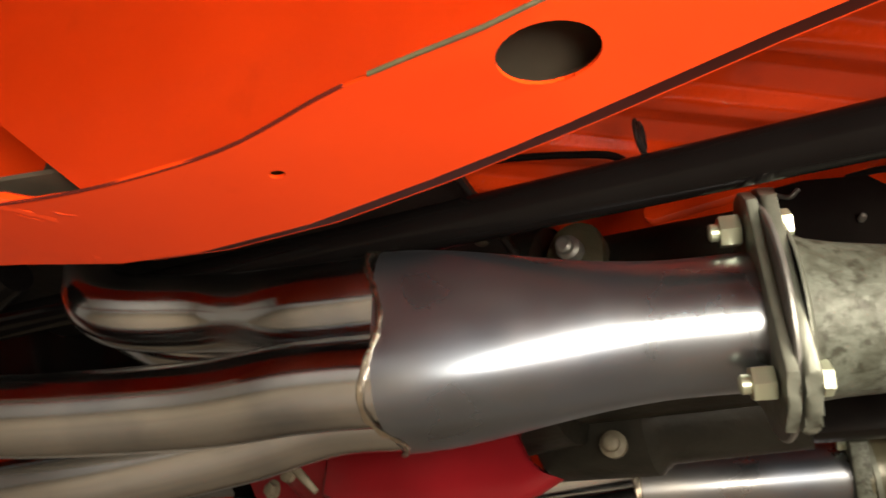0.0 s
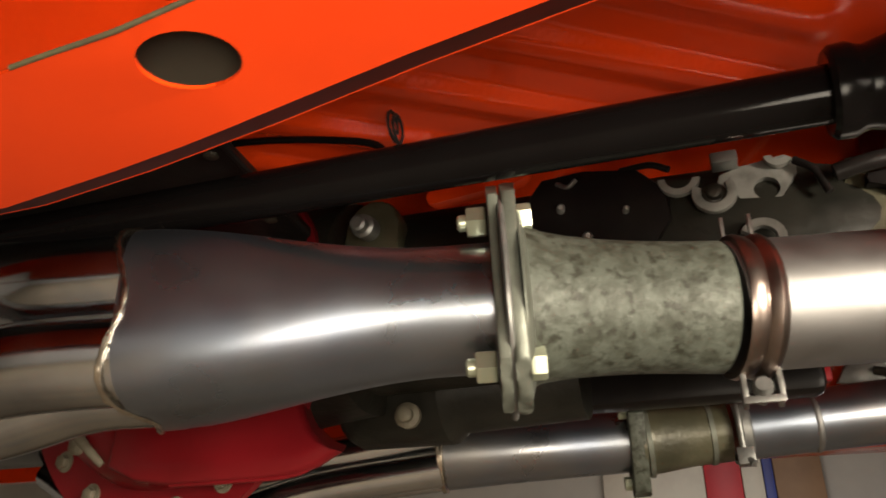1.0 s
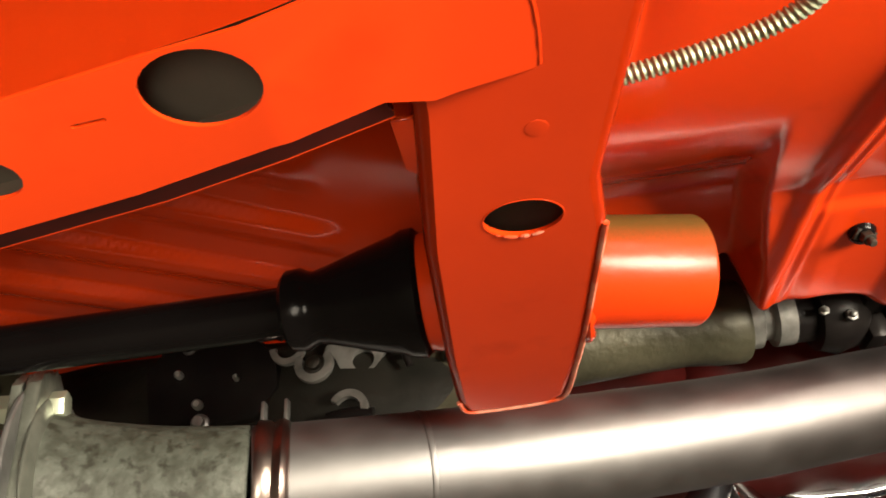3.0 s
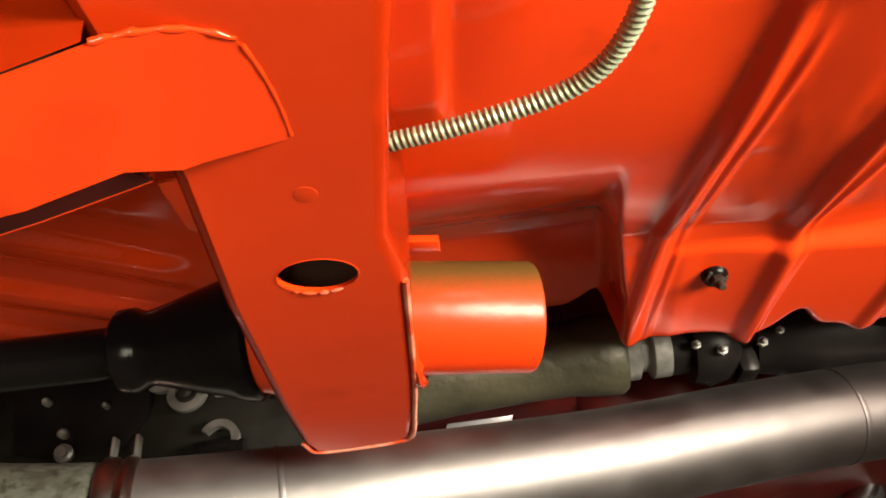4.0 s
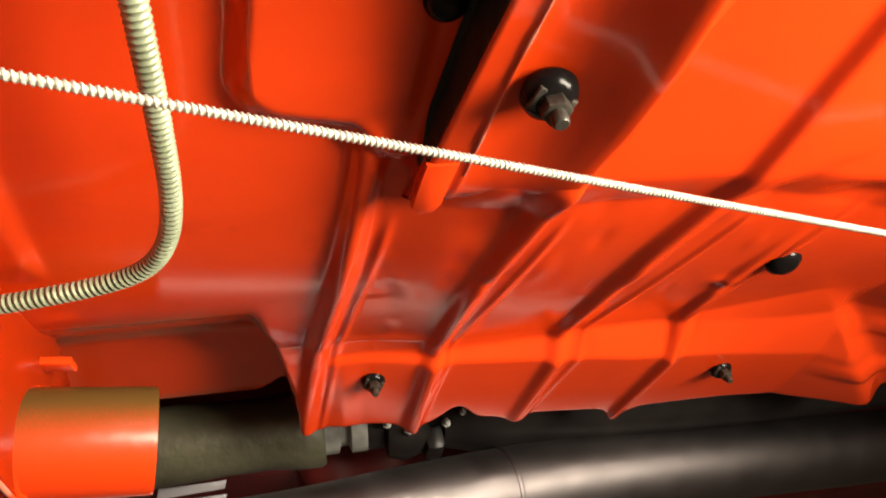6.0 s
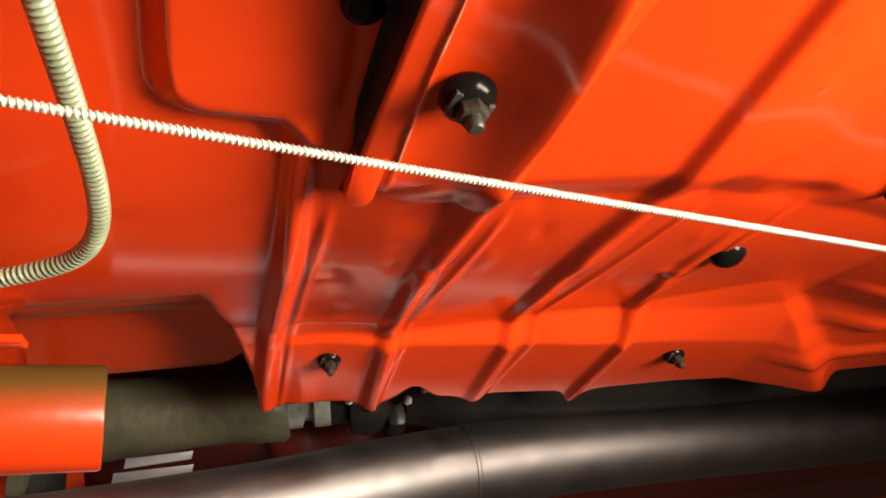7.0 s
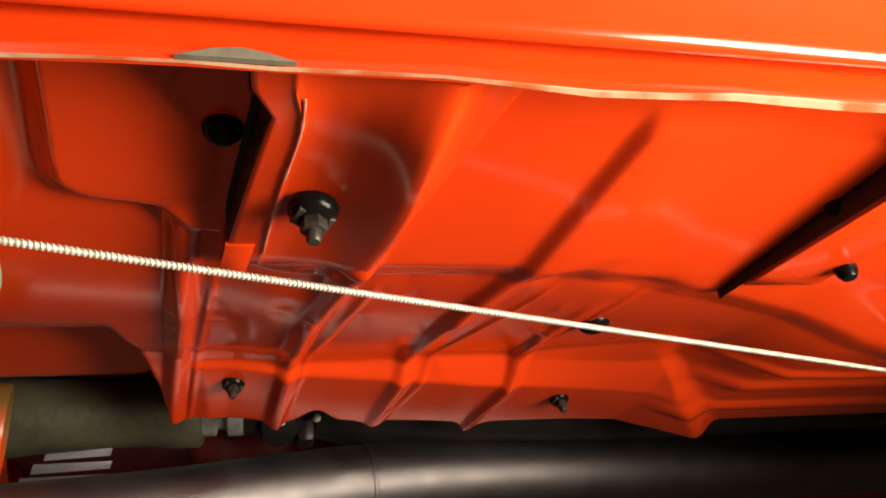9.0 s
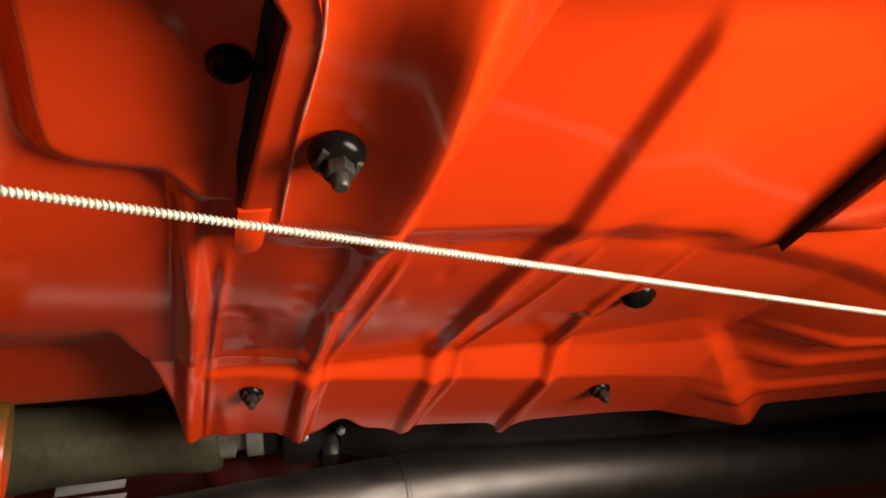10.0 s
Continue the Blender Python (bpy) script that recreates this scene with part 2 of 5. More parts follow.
def prism(bm, outline, way, depth, origin, u, bevel=0.0):
    """A plate: outline of (u, v) pairs at origin, pushed depth along way."""
    w = Vector(way).normalized()
    u = Vector(u).normalized()
    u = (u - w * u.dot(w)).normalized()
    v = w.cross(u)
    low = [bm.verts.new(Vector(origin) + u * a + v * b) for a, b in outline]
    high = [bm.verts.new(x.co + w * depth) for x in low]
    faces = [bm.faces.new(low[::-1]), bm.faces.new(high)]
    n = len(low)
    for k in range(n):
        faces.append(bm.faces.new((low[k], low[(k + 1) % n], high[(k + 1) % n], high[k])))
    if bevel:
        edges = list({e for f in faces[:2] for e in f.edges})
        bmesh.ops.bevel(bm, geom=edges, offset=bevel, segments=2, affect="EDGES", profile=0.5)


def box(bm, lo, hi, bevel=0.0):
    x0, y0, z0 = lo
    x1, y1, z1 = hi
    vs = [bm.verts.new(c) for c in ((x0, y0, z0), (x1, y0, z0), (x1, y1, z0), (x0, y1, z0), (x0, y0, z1), (x1, y0, z1), (x1, y1, z1), (x0, y1, z1))]
    fs = [bm.faces.new([vs[i] for i in q]) for q in ((3, 2, 1, 0), (4, 5, 6, 7), (0, 1, 5, 4), (1, 2, 6, 5), (2, 3, 7, 6), (3, 0, 4, 7))]
    if bevel:
        bmesh.ops.bevel(bm, geom=list({e for f in fs for e in f.edges}), offset=bevel, segments=2, affect="EDGES", profile=0.5)


def hexagon(r, turn=0.0):
    return [(r * math.cos(radians(60 * k + turn)), r * math.sin(radians(60 * k + turn))) for k in range(6)]


def oval(cx, cy, rx, ry, turn=0.0, n=28):
    c, s = math.cos(radians(turn)), math.sin(radians(turn))
    return [(cx + rx * math.cos(a) * c - ry * math.sin(a) * s, cy + rx * math.cos(a) * s + ry * math.sin(a) * c) for a in (2 * math.pi * k / n for k in range(n))]


def stadium(cx, cy, half, r, turn=0.0, n=10):
    pts = [(half + r * math.cos(a), r * math.sin(a)) for a in (math.pi * (k / n - 0.5) for k in range(n + 1))]
    pts += [(-half + r * math.cos(a), r * math.sin(a)) for a in (math.pi * (k / n + 0.5) for k in range(n + 1))]
    c, s = math.cos(radians(turn)), math.sin(radians(turn))
    return [(cx + x * c - y * s, cy + x * s + y * c) for x, y in pts]


def plate(bm, outer, holes, height, thick, cuts=()):
    """A sheet with holes in plan, at the height given by height(x, y), thick upwards."""
    loops = []
    for pts in (outer, *holes):
        vs = [bm.verts.new((x, y, 0)) for x, y in pts]
        loops.append([bm.edges.new((vs[k], vs[(k + 1) % len(vs)])) for k in range(len(vs))])
    bmesh.ops.triangle_fill(bm, use_beauty=True, edges=[e for l in loops for e in l])
    for c in cuts:
        bmesh.ops.bisect_plane(bm, geom=bm.verts[:] + bm.edges[:] + bm.faces[:], plane_co=(c, 0, 0), plane_no=(1, 0, 0))
    for v in bm.verts:
        v.co.z = height(v.co.x, v.co.y)
    res = bmesh.ops.extrude_face_region(bm, geom=list(bm.faces))
    for g in res["geom"]:
        if isinstance(g, bmesh.types.BMVert):
            g.co.z += thick


def strip(bm, line, offset, thick):
    """A band between a line of points and the same line moved by offset, with thickness."""
    o, t = Vector(offset), Vector(thick)
    rows = [[bm.verts.new(p) for p in (Vector(q), Vector(q) + o, Vector(q) + o + t, Vector(q) + t)] for q in line]
    for a, b in zip(rows, rows[1:]):
        for k in range(4):
            bm.faces.new((a[k], a[(k + 1) % 4], b[(k + 1) % 4], b[k]))
    bm.faces.new(rows[0][::-1])
    bm.faces.new(rows[-1])


def step(a, b, x):
    t = np.clip((x - a) / (b - a), 0, 1)
    return t * t * (3 - 2 * t)


def sheet_mesh(xs, ys, z, thick):
    """A pressed sheet from a grid of heights, with thickness upwards."""
    nx, ny = len(xs), len(ys)
    gx, gy = np.meshgrid(xs, ys, indexing="ij")
    low = np.stack([gx, gy, z], -1).reshape(-1, 3)
    both = np.concatenate([low, low + (0, 0, thick)])
    idx = np.arange(nx * ny).reshape(nx, ny)
    q = np.stack([idx[:-1, :-1], idx[1:, :-1], idx[1:, 1:], idx[:-1, 1:]], -1).reshape(-1, 4)
    top = q[:, ::-1] + nx * ny
    rim = np.concatenate([idx[:, 0], idx[-1, 1:], idx[-2::-1, -1], idx[0, -2:0:-1]])
    nxt = np.roll(rim, -1)
    side = np.stack([rim, rim + nx * ny, nxt + nx * ny, nxt], -1)
    bm = bmesh.new()
    me = bpy.data.meshes.new("grid")
    me.from_pydata(both.tolist(), [], np.concatenate([q[:, ::-1], top[:, ::-1], side]).tolist())
    bm.from_mesh(me)
    bpy.data.meshes.remove(me)
    return bm

# ---- garage ----
def slab(name, lo, hi, mat, label, category):
    bm = bmesh.new()
    box(bm, lo, hi)
    return tagged(part(name, bm, mat, raw=True), label, category, kind="structure")


slab("floor", (-6, -5, -0.1), (7, 6, 0), CONCRETE, "grey-tan stained concrete garage floor", "floor")
slab("wall_north", (-6, 6, -0.1), (7, 6.2, 3.5), PLASTER, "plain painted garage wall", "wall")
slab("wall_south", (-6, -5.2, -0.1), (7, -5, 3.5), PLASTER, "plain painted garage wall", "wall")
slab("wall_west", (-6.2, -5.2, -0.1), (-6, 6.2, 3.5), PLASTER, "plain painted garage wall", "wall")
slab("wall_east", (7, -5.2, -0.1), (7.2, 6.2, 3.5), PLASTER, "plain painted garage wall", "wall")
slab("ceiling", (-6, -5, 3.4), (7, 6, 3.5), PLASTER, "plain painted garage ceiling", "ceiling")

# ---- floor pan ----
MID = 0.52  # centre line of the car


def lin(a, b, x):
    return np.clip((x - a) / (b - a), 0, 1)


def along(y, *pairs):
    """A value that changes along y: pairs of (y, value)."""
    return np.interp(y, [p[0] for p in pairs], [p[1] for p in pairs])


def ridge(x, y, left, crest, right, depth):
    """A pressed ridge hanging below the sheet: a steep face from left to crest and an easier one back to right."""
    return depth * step(left, crest, x) * (1 - step(crest + 0.0008, right, x))


def pan_height(x, y):
    """Height of the pressed floor behind the crossmember, from the sill to the tunnel."""
    # flat floor by the sill, then a bulge that climbs to the tunnel shoulder
    near = 1 - step(0.430 - 0.035 * step(0.132, 0.16, y), 0.446, x)
    turn = 0.152 + 0.023 * lin(0.56, 0.64, x) + 0.065 * lin(0.64, 0.80, x)
    z = 1.800 + 0.013 * near * (1 - 0.60 * step(0.25, 0.35, y))
    z += 0.0045 * lin(turn - 0.004, turn + 0.016, y) * (1 - near) + 0.0245 * lin(turn, 0.325, y) ** (1.25 + 1.0 * near) + 0.003 * lin(0.17, 0.30, y) * near
    # bright shoulder that drops to the lower face beside the tunnel
    top = np.interp(x, (0.39, 0.44, 0.48, 0.54, 0.58, 0.66), (0.3405, 0.337, 0.335, 0.327, 0.325, 0.292))
    foot = np.interp(x, (0.39, 0.45, 0.54, 0.62, 0.71), (0.3445, 0.3425, 0.3425, 0.352, 0.372))
    ends = lin(0.374, 0.388, x) * (1 - lin(0.0, 0.016, x - (0.664 + 0.74 * (y - 0.29))))
    z -= (0.0032 + 0.0118 * lin(0.40, 0.56, x)) * lin(top, foot, y) * ends
    z -= (0.0115 - 0.0115 * lin(0.38, 0.56, x)) * lin(0.345, 0.43, y)
    # embossed tray beside the crossmember, with a rounded corner and a dark left face
    x_left = 0.3535 - 0.13 * (y - 0.085)
    end = np.interp(x, (0.357, 0.390, 0.396, 0.402, 0.411, 0.418, 0.425), (0.1135, 0.1205, 0.1265, 0.1365, 0.1385, 0.1365, 0.1280))
    corner = np.hypot(np.maximum(0, x_left + 0.020 - x), np.maximum(0, y - end + 0.014))
    tray = (1 - lin(0.0125, 0.0205, corner)) * (1 - lin(end, end + 0.007, y)) * lin(x_left - 0.001, x_left + 0.007, x) * lin(0.008, 0.016, y) * (1 - lin(0.426, 0.432, x))
    cut = np.where(y < 0.082, 0.397 + 0.0115 * (y - 0.054) / 0.028, 0.4085 - 0.0062 * (y - 0.082) / 0.058)
    cut = np.where(y < 0.054, 0.397 + 0.6 * (0.054 - y), cut)
    # shallower pocket of the drain plug, between the tray and the brace
    pocket = lin(cut, cut + 0.0045, x) * (1 - lin(0.437, 0.44, x))
    z += 0.0015 * pocket * (1 - lin(0.112, 0.132, y)) * lin(0.008, 0.016, y)
    z -= 0.006 * tray
    z -= 0.004 * (1 - lin(0.278, 0.282, x + 0.08 * (y - 0.1))) * (1 - lin(0.19, 0.21, y))
    # scoop over the tail of the gearbox
    scoop = (1 - lin(0.3425, 0.3485, x - 0.012 * lin(0.30, 0.40, y)))
    z += scoop * (0.020 * step(0.252, 0.352, y) + 0.14 * np.maximum(0, y - 0.300))
    # pressed ridges running over the bulge to the tunnel lip
    z -= ridge(x, y, along(y, (0.14, 0.3870), (0.255, 0.3750), (0.42, 0.3535)), along(y, (0.14, 0.3950), (0.245, 0.3845), (0.42, 0.3630)),
               along(y, (0.14, 0.404), (0.245, 0.3940), (0.42, 0.3730)), along(y, (0.118, 0), (0.136, 0.0050), (0.24, 0.0056), (0.36, 0.0056), (0.42, 0.0045)))
    z -= ridge(x, y, along(y, (0.12, 0.450), (0.15, 0.4505), (0.18, 0.4505), (0.25, 0.4385), (0.31, 0.4340), (0.345, 0.4305), (0.424, 0.4225)),
               along(y, (0.12, 0.4725), (0.15, 0.4665), (0.18, 0.4605), (0.25, 0.4475), (0.31, 0.4430), (0.345, 0.4395), (0.424, 0.4320)),
               along(y, (0.10, 0.4835), (0.13, 0.4765), (0.172, 0.4700), (0.25, 0.4560), (0.345, 0.4480), (0.424, 0.4400)),
               along(y, (0.115, 0), (0.150, 0.0075), (0.20, 0.0058), (0.36, 0.0052), (0.42, 0.0040)))
    z -= ridge(x, y, along(y, (0.05, 0.5435), (0.158, 0.5315), (0.21, 0.5200), (0.27, 0.5125), (0.335, 0.5055), (0.424, 0.4955)),
               along(y, (0.05, 0.5515), (0.158, 0.5400), (0.21, 0.5280), (0.27, 0.5200), (0.335, 0.5130), (0.424, 0.5030)),
               along(y, (0.05, 0.610), (0.140, 0.590), (0.170, 0.5500), (0.27, 0.5300), (0.335, 0.5220), (0.424, 0.5110)),
               along(y, (0.038, 0), (0.052, 0.0036), (0.15, 0.0040), (0.20, 0.0046), (0.36, 0.0042), (0.42, 0.0030)))
    z -= ridge(x, y, along(y, (0.17, 0.595), (0.26, 0.5820), (0.335, 0.5815), (0.431, 0.5720)), along(y, (0.17, 0.600), (0.26, 0.5870), (0.335, 0.5865), (0.431, 0.5770)),
               along(y, (0.17, 0.612), (0.26, 0.6000), (0.335, 0.5980), (0.431, 0.5860)), along(y, (0.20, 0), (0.26, 0.0030), (0.33, 0.0040), (0.42, 0.0030)))
    # fine creases that follow the ridges
    for x0, s in ((0.4065, -0.13), (0.478, -0.17), (0.5640, -0.22), (0.6100, -0.13)):
        z -= 0.0016 * step(0.17, 0.20, y) * np.exp(-((x - x0 - s * (y - 0.17)) / 0.0018) ** 2)
    # crumpled corners where the ridges turn over the bulge
    for dx, dy, rx, ry, h in ((0.602, 0.170, 0.016, 0.009, 0.005), (0.5525, 0.0745, 0.002, 0.002, 0.0007), (0.5655, 0.098, 0.0028, 0.0028, -0.0010), (0.441, 0.185, 0.009, 0.012, 0.0016), (0.4345, 0.213, 0.006, 0.010, 0.0014),
                              (0.402, 0.252, 0.006, 0.004, -0.0010), (0.548, 0.178, 0.006, 0.012, -0.0025), (0.528, 0.240, 0.005, 0.012, -0.0022), (0.4535, 0.232, 0.006, 0.004, 0.0018),
                              (0.582, 0.262, 0.007, 0.005, -0.0022), (0.590, 0.272, 0.007, 0.005, 0.0020), (0.645, 0.052, 0.020, 0.004, 0.0020), (0.668, 0.066, 0.005, 0.016, 0.0020)):
        z += 0.6 * h * np.exp(-((x - dx) / rx) ** 2 - ((y - dy) / ry) ** 2)
    # small random dents, added to catch glints
    dents = random.Random(12)
    for _ in range(34):
        dx, dy, r, h = dents.uniform(0.40, 0.63), dents.uniform(0.165, 0.315), dents.uniform(0.0025, 0.006), dents.uniform(-0.0006, 0.0006)
        z += h * np.exp(-((x - dx) / r) ** 2 - ((y - dy) / (2.4 * r)) ** 2)
    # ribs of the rear floor
    back = lin(0.70, 0.76, x)
    z -= back * 0.020 * lin(0.17, 0.30, y)
    z -= back * 0.0035 * (np.exp(-((y - 0.30) / 0.008) ** 4) + np.exp(-((y - 0.345) / 0.008) ** 4) + np.exp(-((y - 0.39) / 0.008) ** 4))
    # tunnel lip and side, waved by the pressed ridges
    edge = 0.420 - 0.020 * np.exp(-((x - 0.461) / 0.011) ** 2) + 0.004 * np.exp(-((x - 0.368) / 0.008) ** 2) + 0.006 * np.exp(-((x - 0.432) / 0.009) ** 2) + 0.008 * np.exp(-((x - 0.500) / 0.009) ** 2) + 0.016 * np.exp(-((x - 0.579) / 0.010) ** 2)
    edge += 0.020 * (1 - lin(0.335, 0.350, x)) + 0.010 * step(0.50, 0.60, x) + 0.006 * np.exp(-((x - 0.70) / 0.03) ** 2)
    z += 0.13 * step(edge, edge + 0.05, y) + 0.10 * step(edge + 0.01, 0.52, y)
    return z


def softened(z, times):
    """Rounds the creases of a pressing."""
    for _ in range(times):
        p = np.pad(z, 1, mode="edge")
        z = (p[:-2, 1:-1] + p[2:, 1:-1] + p[1:-1, :-2] + p[1:-1, 2:] + 2 * p[1:-1, 1:-1]) / 6
    return z


def front_height(x, y):
    """Height of the front floor ahead of the crossmember, with its slanting ribs."""
    z = np.full_like(x, 1.838)
    c = -0.56 * x + 0.83 * y
    keep = (1 - step(0.120, 0.140, x)) * step(0.16, 0.20, y)
    for k in range(7):
        z -= 0.0055 * keep * lin(-0.0105, -0.0065, c - 0.139 - 0.0465 * k) * (1 - lin(0.004, 0.017, c - 0.139 - 0.0465 * k))
    z += 0.07 * step(0.36, 0.44, y) + 0.07 * step(0.40, 0.52, y)
    z += 0.25 * (1 - step(-0.62, -0.30, x)) * 1.0
    return z


def mirrored(ys):
    return 2 * MID - ys[::-1]


PAN = thing("floor_pan", (0.7, 0.5, 1.78), "glossy orange pressed steel floor pan with ribs and plugs", "car floor")
xs = np.concatenate([np.arange(0.19, 0.36, 0.0016), np.arange(0.36, 0.60, 0.0011), np.arange(0.60, 0.72, 0.0016), np.arange(0.72, 1.0, 0.004), np.arange(1.0, 2.4, 0.04)])
ys = np.arange(0.004, MID + 0.001, 0.0018)
gx, gy = np.meshgrid(xs, ys, indexing="ij")
part("pressed_panel", sheet_mesh(xs, ys, softened(pan_height(gx, gy), 2), 0.0015), PAINT, PAN, sharp=60)
xs2 = np.arange(0.19, 2.4, 0.02)
ys2 = np.arange(0.004, MID + 0.001, 0.012)
gx, gy = np.meshgrid(xs2, ys2, indexing="ij")
# far half is coloured dark red in place of the shade there
part("far_panel", sheet_mesh(xs2, mirrored(ys2), pan_height(gx, gy)[:, ::-1], 0.0015), FAR_SHADE_RED, PAN, "floor panel beyond the tunnel, coloured dark red for its shade", sharp=60)
xs3 = np.concatenate([np.arange(-0.70, -0.30, 0.012), np.arange(-0.30, 0.1921, 0.0028)])
ys3 = np.arange(0.110, MID + 0.001, 0.0028)
gx, gy = np.meshgrid(xs3, ys3, indexing="ij")
part("front_panel", sheet_mesh(xs3, ys3, front_height(gx, gy), 0.0015), PAINT, PAN, sharp=60)
part("front_panel", sheet_mesh(xs3, mirrored(ys3), front_height(gx, gy)[:, ::-1], 0.0015), PAINT, PAN, sharp=60)
bm = bmesh.new()
prism(bm, [(0, 0), (0.015, 0.003), (0.015, 0.012), (0.0, 0.010)], (0, 0, 1), 0.004, (0.247, 0.277, 1.814), (1, 0, 0), 0.0008)
part("tab", bm, PAINT, PAN)


def seat_brace(rows, section, rise, wall_end, label):
    """A hat brace of pressed sheet: rows of (y, x of its edge, foot of the ridge, crest, far foot, far edge)."""
    ob = thing("seat_brace", (rows[0][1], 0.08, 1.785), label, "floor brace", "seat braces under the floor")
    dense = []
    for p, q in zip(rows, rows[1:]):
        for k in range(4):
            dense.append([a + (b - a) * k / 4 for a, b in zip(p, q)])
    dense.append(list(rows[-1]))
    # the edge wall's unlit look is given by a near-black colour
    for name, lab in (("channel", ""), ("edge_wall", "brace side wall, coloured near black for its shade")):
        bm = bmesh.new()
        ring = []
        for i, (y, *xs_at) in enumerate(dense if name == "channel" else [d for d in dense if d[0] < wall_end]):
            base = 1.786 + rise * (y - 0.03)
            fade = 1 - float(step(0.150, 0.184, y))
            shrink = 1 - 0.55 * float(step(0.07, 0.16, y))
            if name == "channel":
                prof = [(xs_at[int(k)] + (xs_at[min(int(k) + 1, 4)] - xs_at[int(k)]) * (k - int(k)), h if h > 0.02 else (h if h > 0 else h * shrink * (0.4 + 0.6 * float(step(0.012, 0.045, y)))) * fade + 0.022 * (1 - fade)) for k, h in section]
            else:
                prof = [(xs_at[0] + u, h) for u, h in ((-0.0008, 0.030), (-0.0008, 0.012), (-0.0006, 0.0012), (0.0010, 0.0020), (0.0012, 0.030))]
            ring.append([bm.verts.new((x, y, base + h)) for x, h in prof])
        m = len(ring[0])
        for a, b in zip(ring, ring[1:]):
            for k in range(m):
                bm.faces.new((a[k], a[(k + 1) % m], b[(k + 1) % m], b[k]))
        bm.faces.new(ring[0][::-1])
        bm.faces.new(ring[-1])
        part(name, bm, PAINT if name == "channel" else CASE_AND_SHADE, ob, lab, sharp=50)
    return ob


BRACE = seat_brace([(0.0145, 0.4240, 0.4515, 0.476, 0.4825, 0.499), (0.028, 0.4242, 0.451, 0.4755, 0.482, 0.4985), (0.041, 0.4292, 0.450, 0.474, 0.481, 0.496), (0.075, 0.423, 0.448, 0.4735, 0.480, 0.489),
            (0.11, 0.417, 0.446, 0.4715, 0.477, 0.483), (0.148, 0.4105, 0.444, 0.467, 0.472, 0.476), (0.186, 0.405, 0.442, 0.460, 0.465, 0.468)],
           [(0.04, 0.034), (0.04, 0.0024), (0.0, 0.0018), (0.0, 0.0010), (0.03, 0.0004), (0.08, 0.0003), (0.34, 0.0006), (0.39, 0.0002), (0.42, -0.0003), (0.45, 0.0002), (0.50, 0.0008), (0.85, 0.0006), (1.02, -0.0002), (1.25, -0.0014), (1.55, -0.0058), (1.8, -0.0096), (1.95, -0.0110), (2.1, -0.0108), (2.4, -0.0082), (2.9, -0.0010), (3.2, 0.0022), (3.6, 0.0040), (3.9, 0.0050), (3.98, 0.0065), (4.0, 0.034)],
           0.12, 0.139, "orange pressed hat-section brace welded under the floor pan")
bm = bmesh.new()
prism(bm, [(0.4125, 0.130), (0.4235, 0.130), (0.4195, 0.1520), (0.4172, 0.1560), (0.4120, 0.1565), (0.4092, 0.1530)], (0, 0, 1), 0.006, (0, 0, 1.7975), (1, 0, 0), 0.0007)
part("end_tab", bm, PAINT, BRACE)


def brace_edge(y):
    return float(np.interp(y, (0.0, 0.028, 0.041, 0.15), (0.424, 0.4242, 0.429, 0.4102)))


# flat near-black strip painted in for the contact shade beside the brace
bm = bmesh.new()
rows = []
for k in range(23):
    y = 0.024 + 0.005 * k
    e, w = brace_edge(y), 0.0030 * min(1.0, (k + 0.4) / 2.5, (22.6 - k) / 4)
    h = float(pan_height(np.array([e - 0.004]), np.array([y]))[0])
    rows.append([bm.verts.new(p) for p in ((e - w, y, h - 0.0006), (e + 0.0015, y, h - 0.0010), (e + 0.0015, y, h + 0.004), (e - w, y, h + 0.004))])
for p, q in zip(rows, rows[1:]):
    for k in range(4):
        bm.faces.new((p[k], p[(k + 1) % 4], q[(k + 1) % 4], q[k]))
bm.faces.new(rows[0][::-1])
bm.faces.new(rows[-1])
part("contact_shade", bm, CASE_AND_SHADE, BRACE, "near-black strip painted as contact shade along the brace edge")
# pale line painted along the crease in place of its highlight
for pts, r in (([(brace_edge(y) + f, y, 1.786 + 0.12 * (y - 0.03) - 0.0001) for y, f in ((0.030, 0.0130), (0.045, 0.0092), (0.060, 0.0100), (0.085, 0.0105), (0.110, 0.0120), (0.138, 0.0140))], 0.00045),):
    bm = bmesh.new()
    line = curve(pts, 8)
    tube(bm, line, [r * (0.7 + 0.5 * abs(math.sin(k * 0.7)) * abs(math.sin(k * 0.23))) for k in range(len(line))], 6)
    part("crease_highlight", bm, SCUFF_AND_HIGHLIGHT, BRACE, "pale line painted as the crease's highlight")
seat_brace([(0.0145, 0.6505, 0.660, 0.670, 0.680, 0.6905), (0.029, 0.6510, 0.661, 0.671, 0.681, 0.691), (0.041, 0.654, 0.664, 0.674, 0.684, 0.694), (0.075, 0.650, 0.660, 0.670, 0.680, 0.690), (0.14, 0.6435, 0.6535, 0.6635, 0.6735, 0.6835), (0.172, 0.6415, 0.6515, 0.6615, 0.6715, 0.6815)],
           [(0.02, 0.030), (0.05, 0.0012), (0.15, 0.0), (3.7, 0.0), (3.9, 0.001), (4.0, 0.0035), (4.0, 0.030)], 0.06, 0.2, "orange pressed brace channel, its side coloured dark for shade")


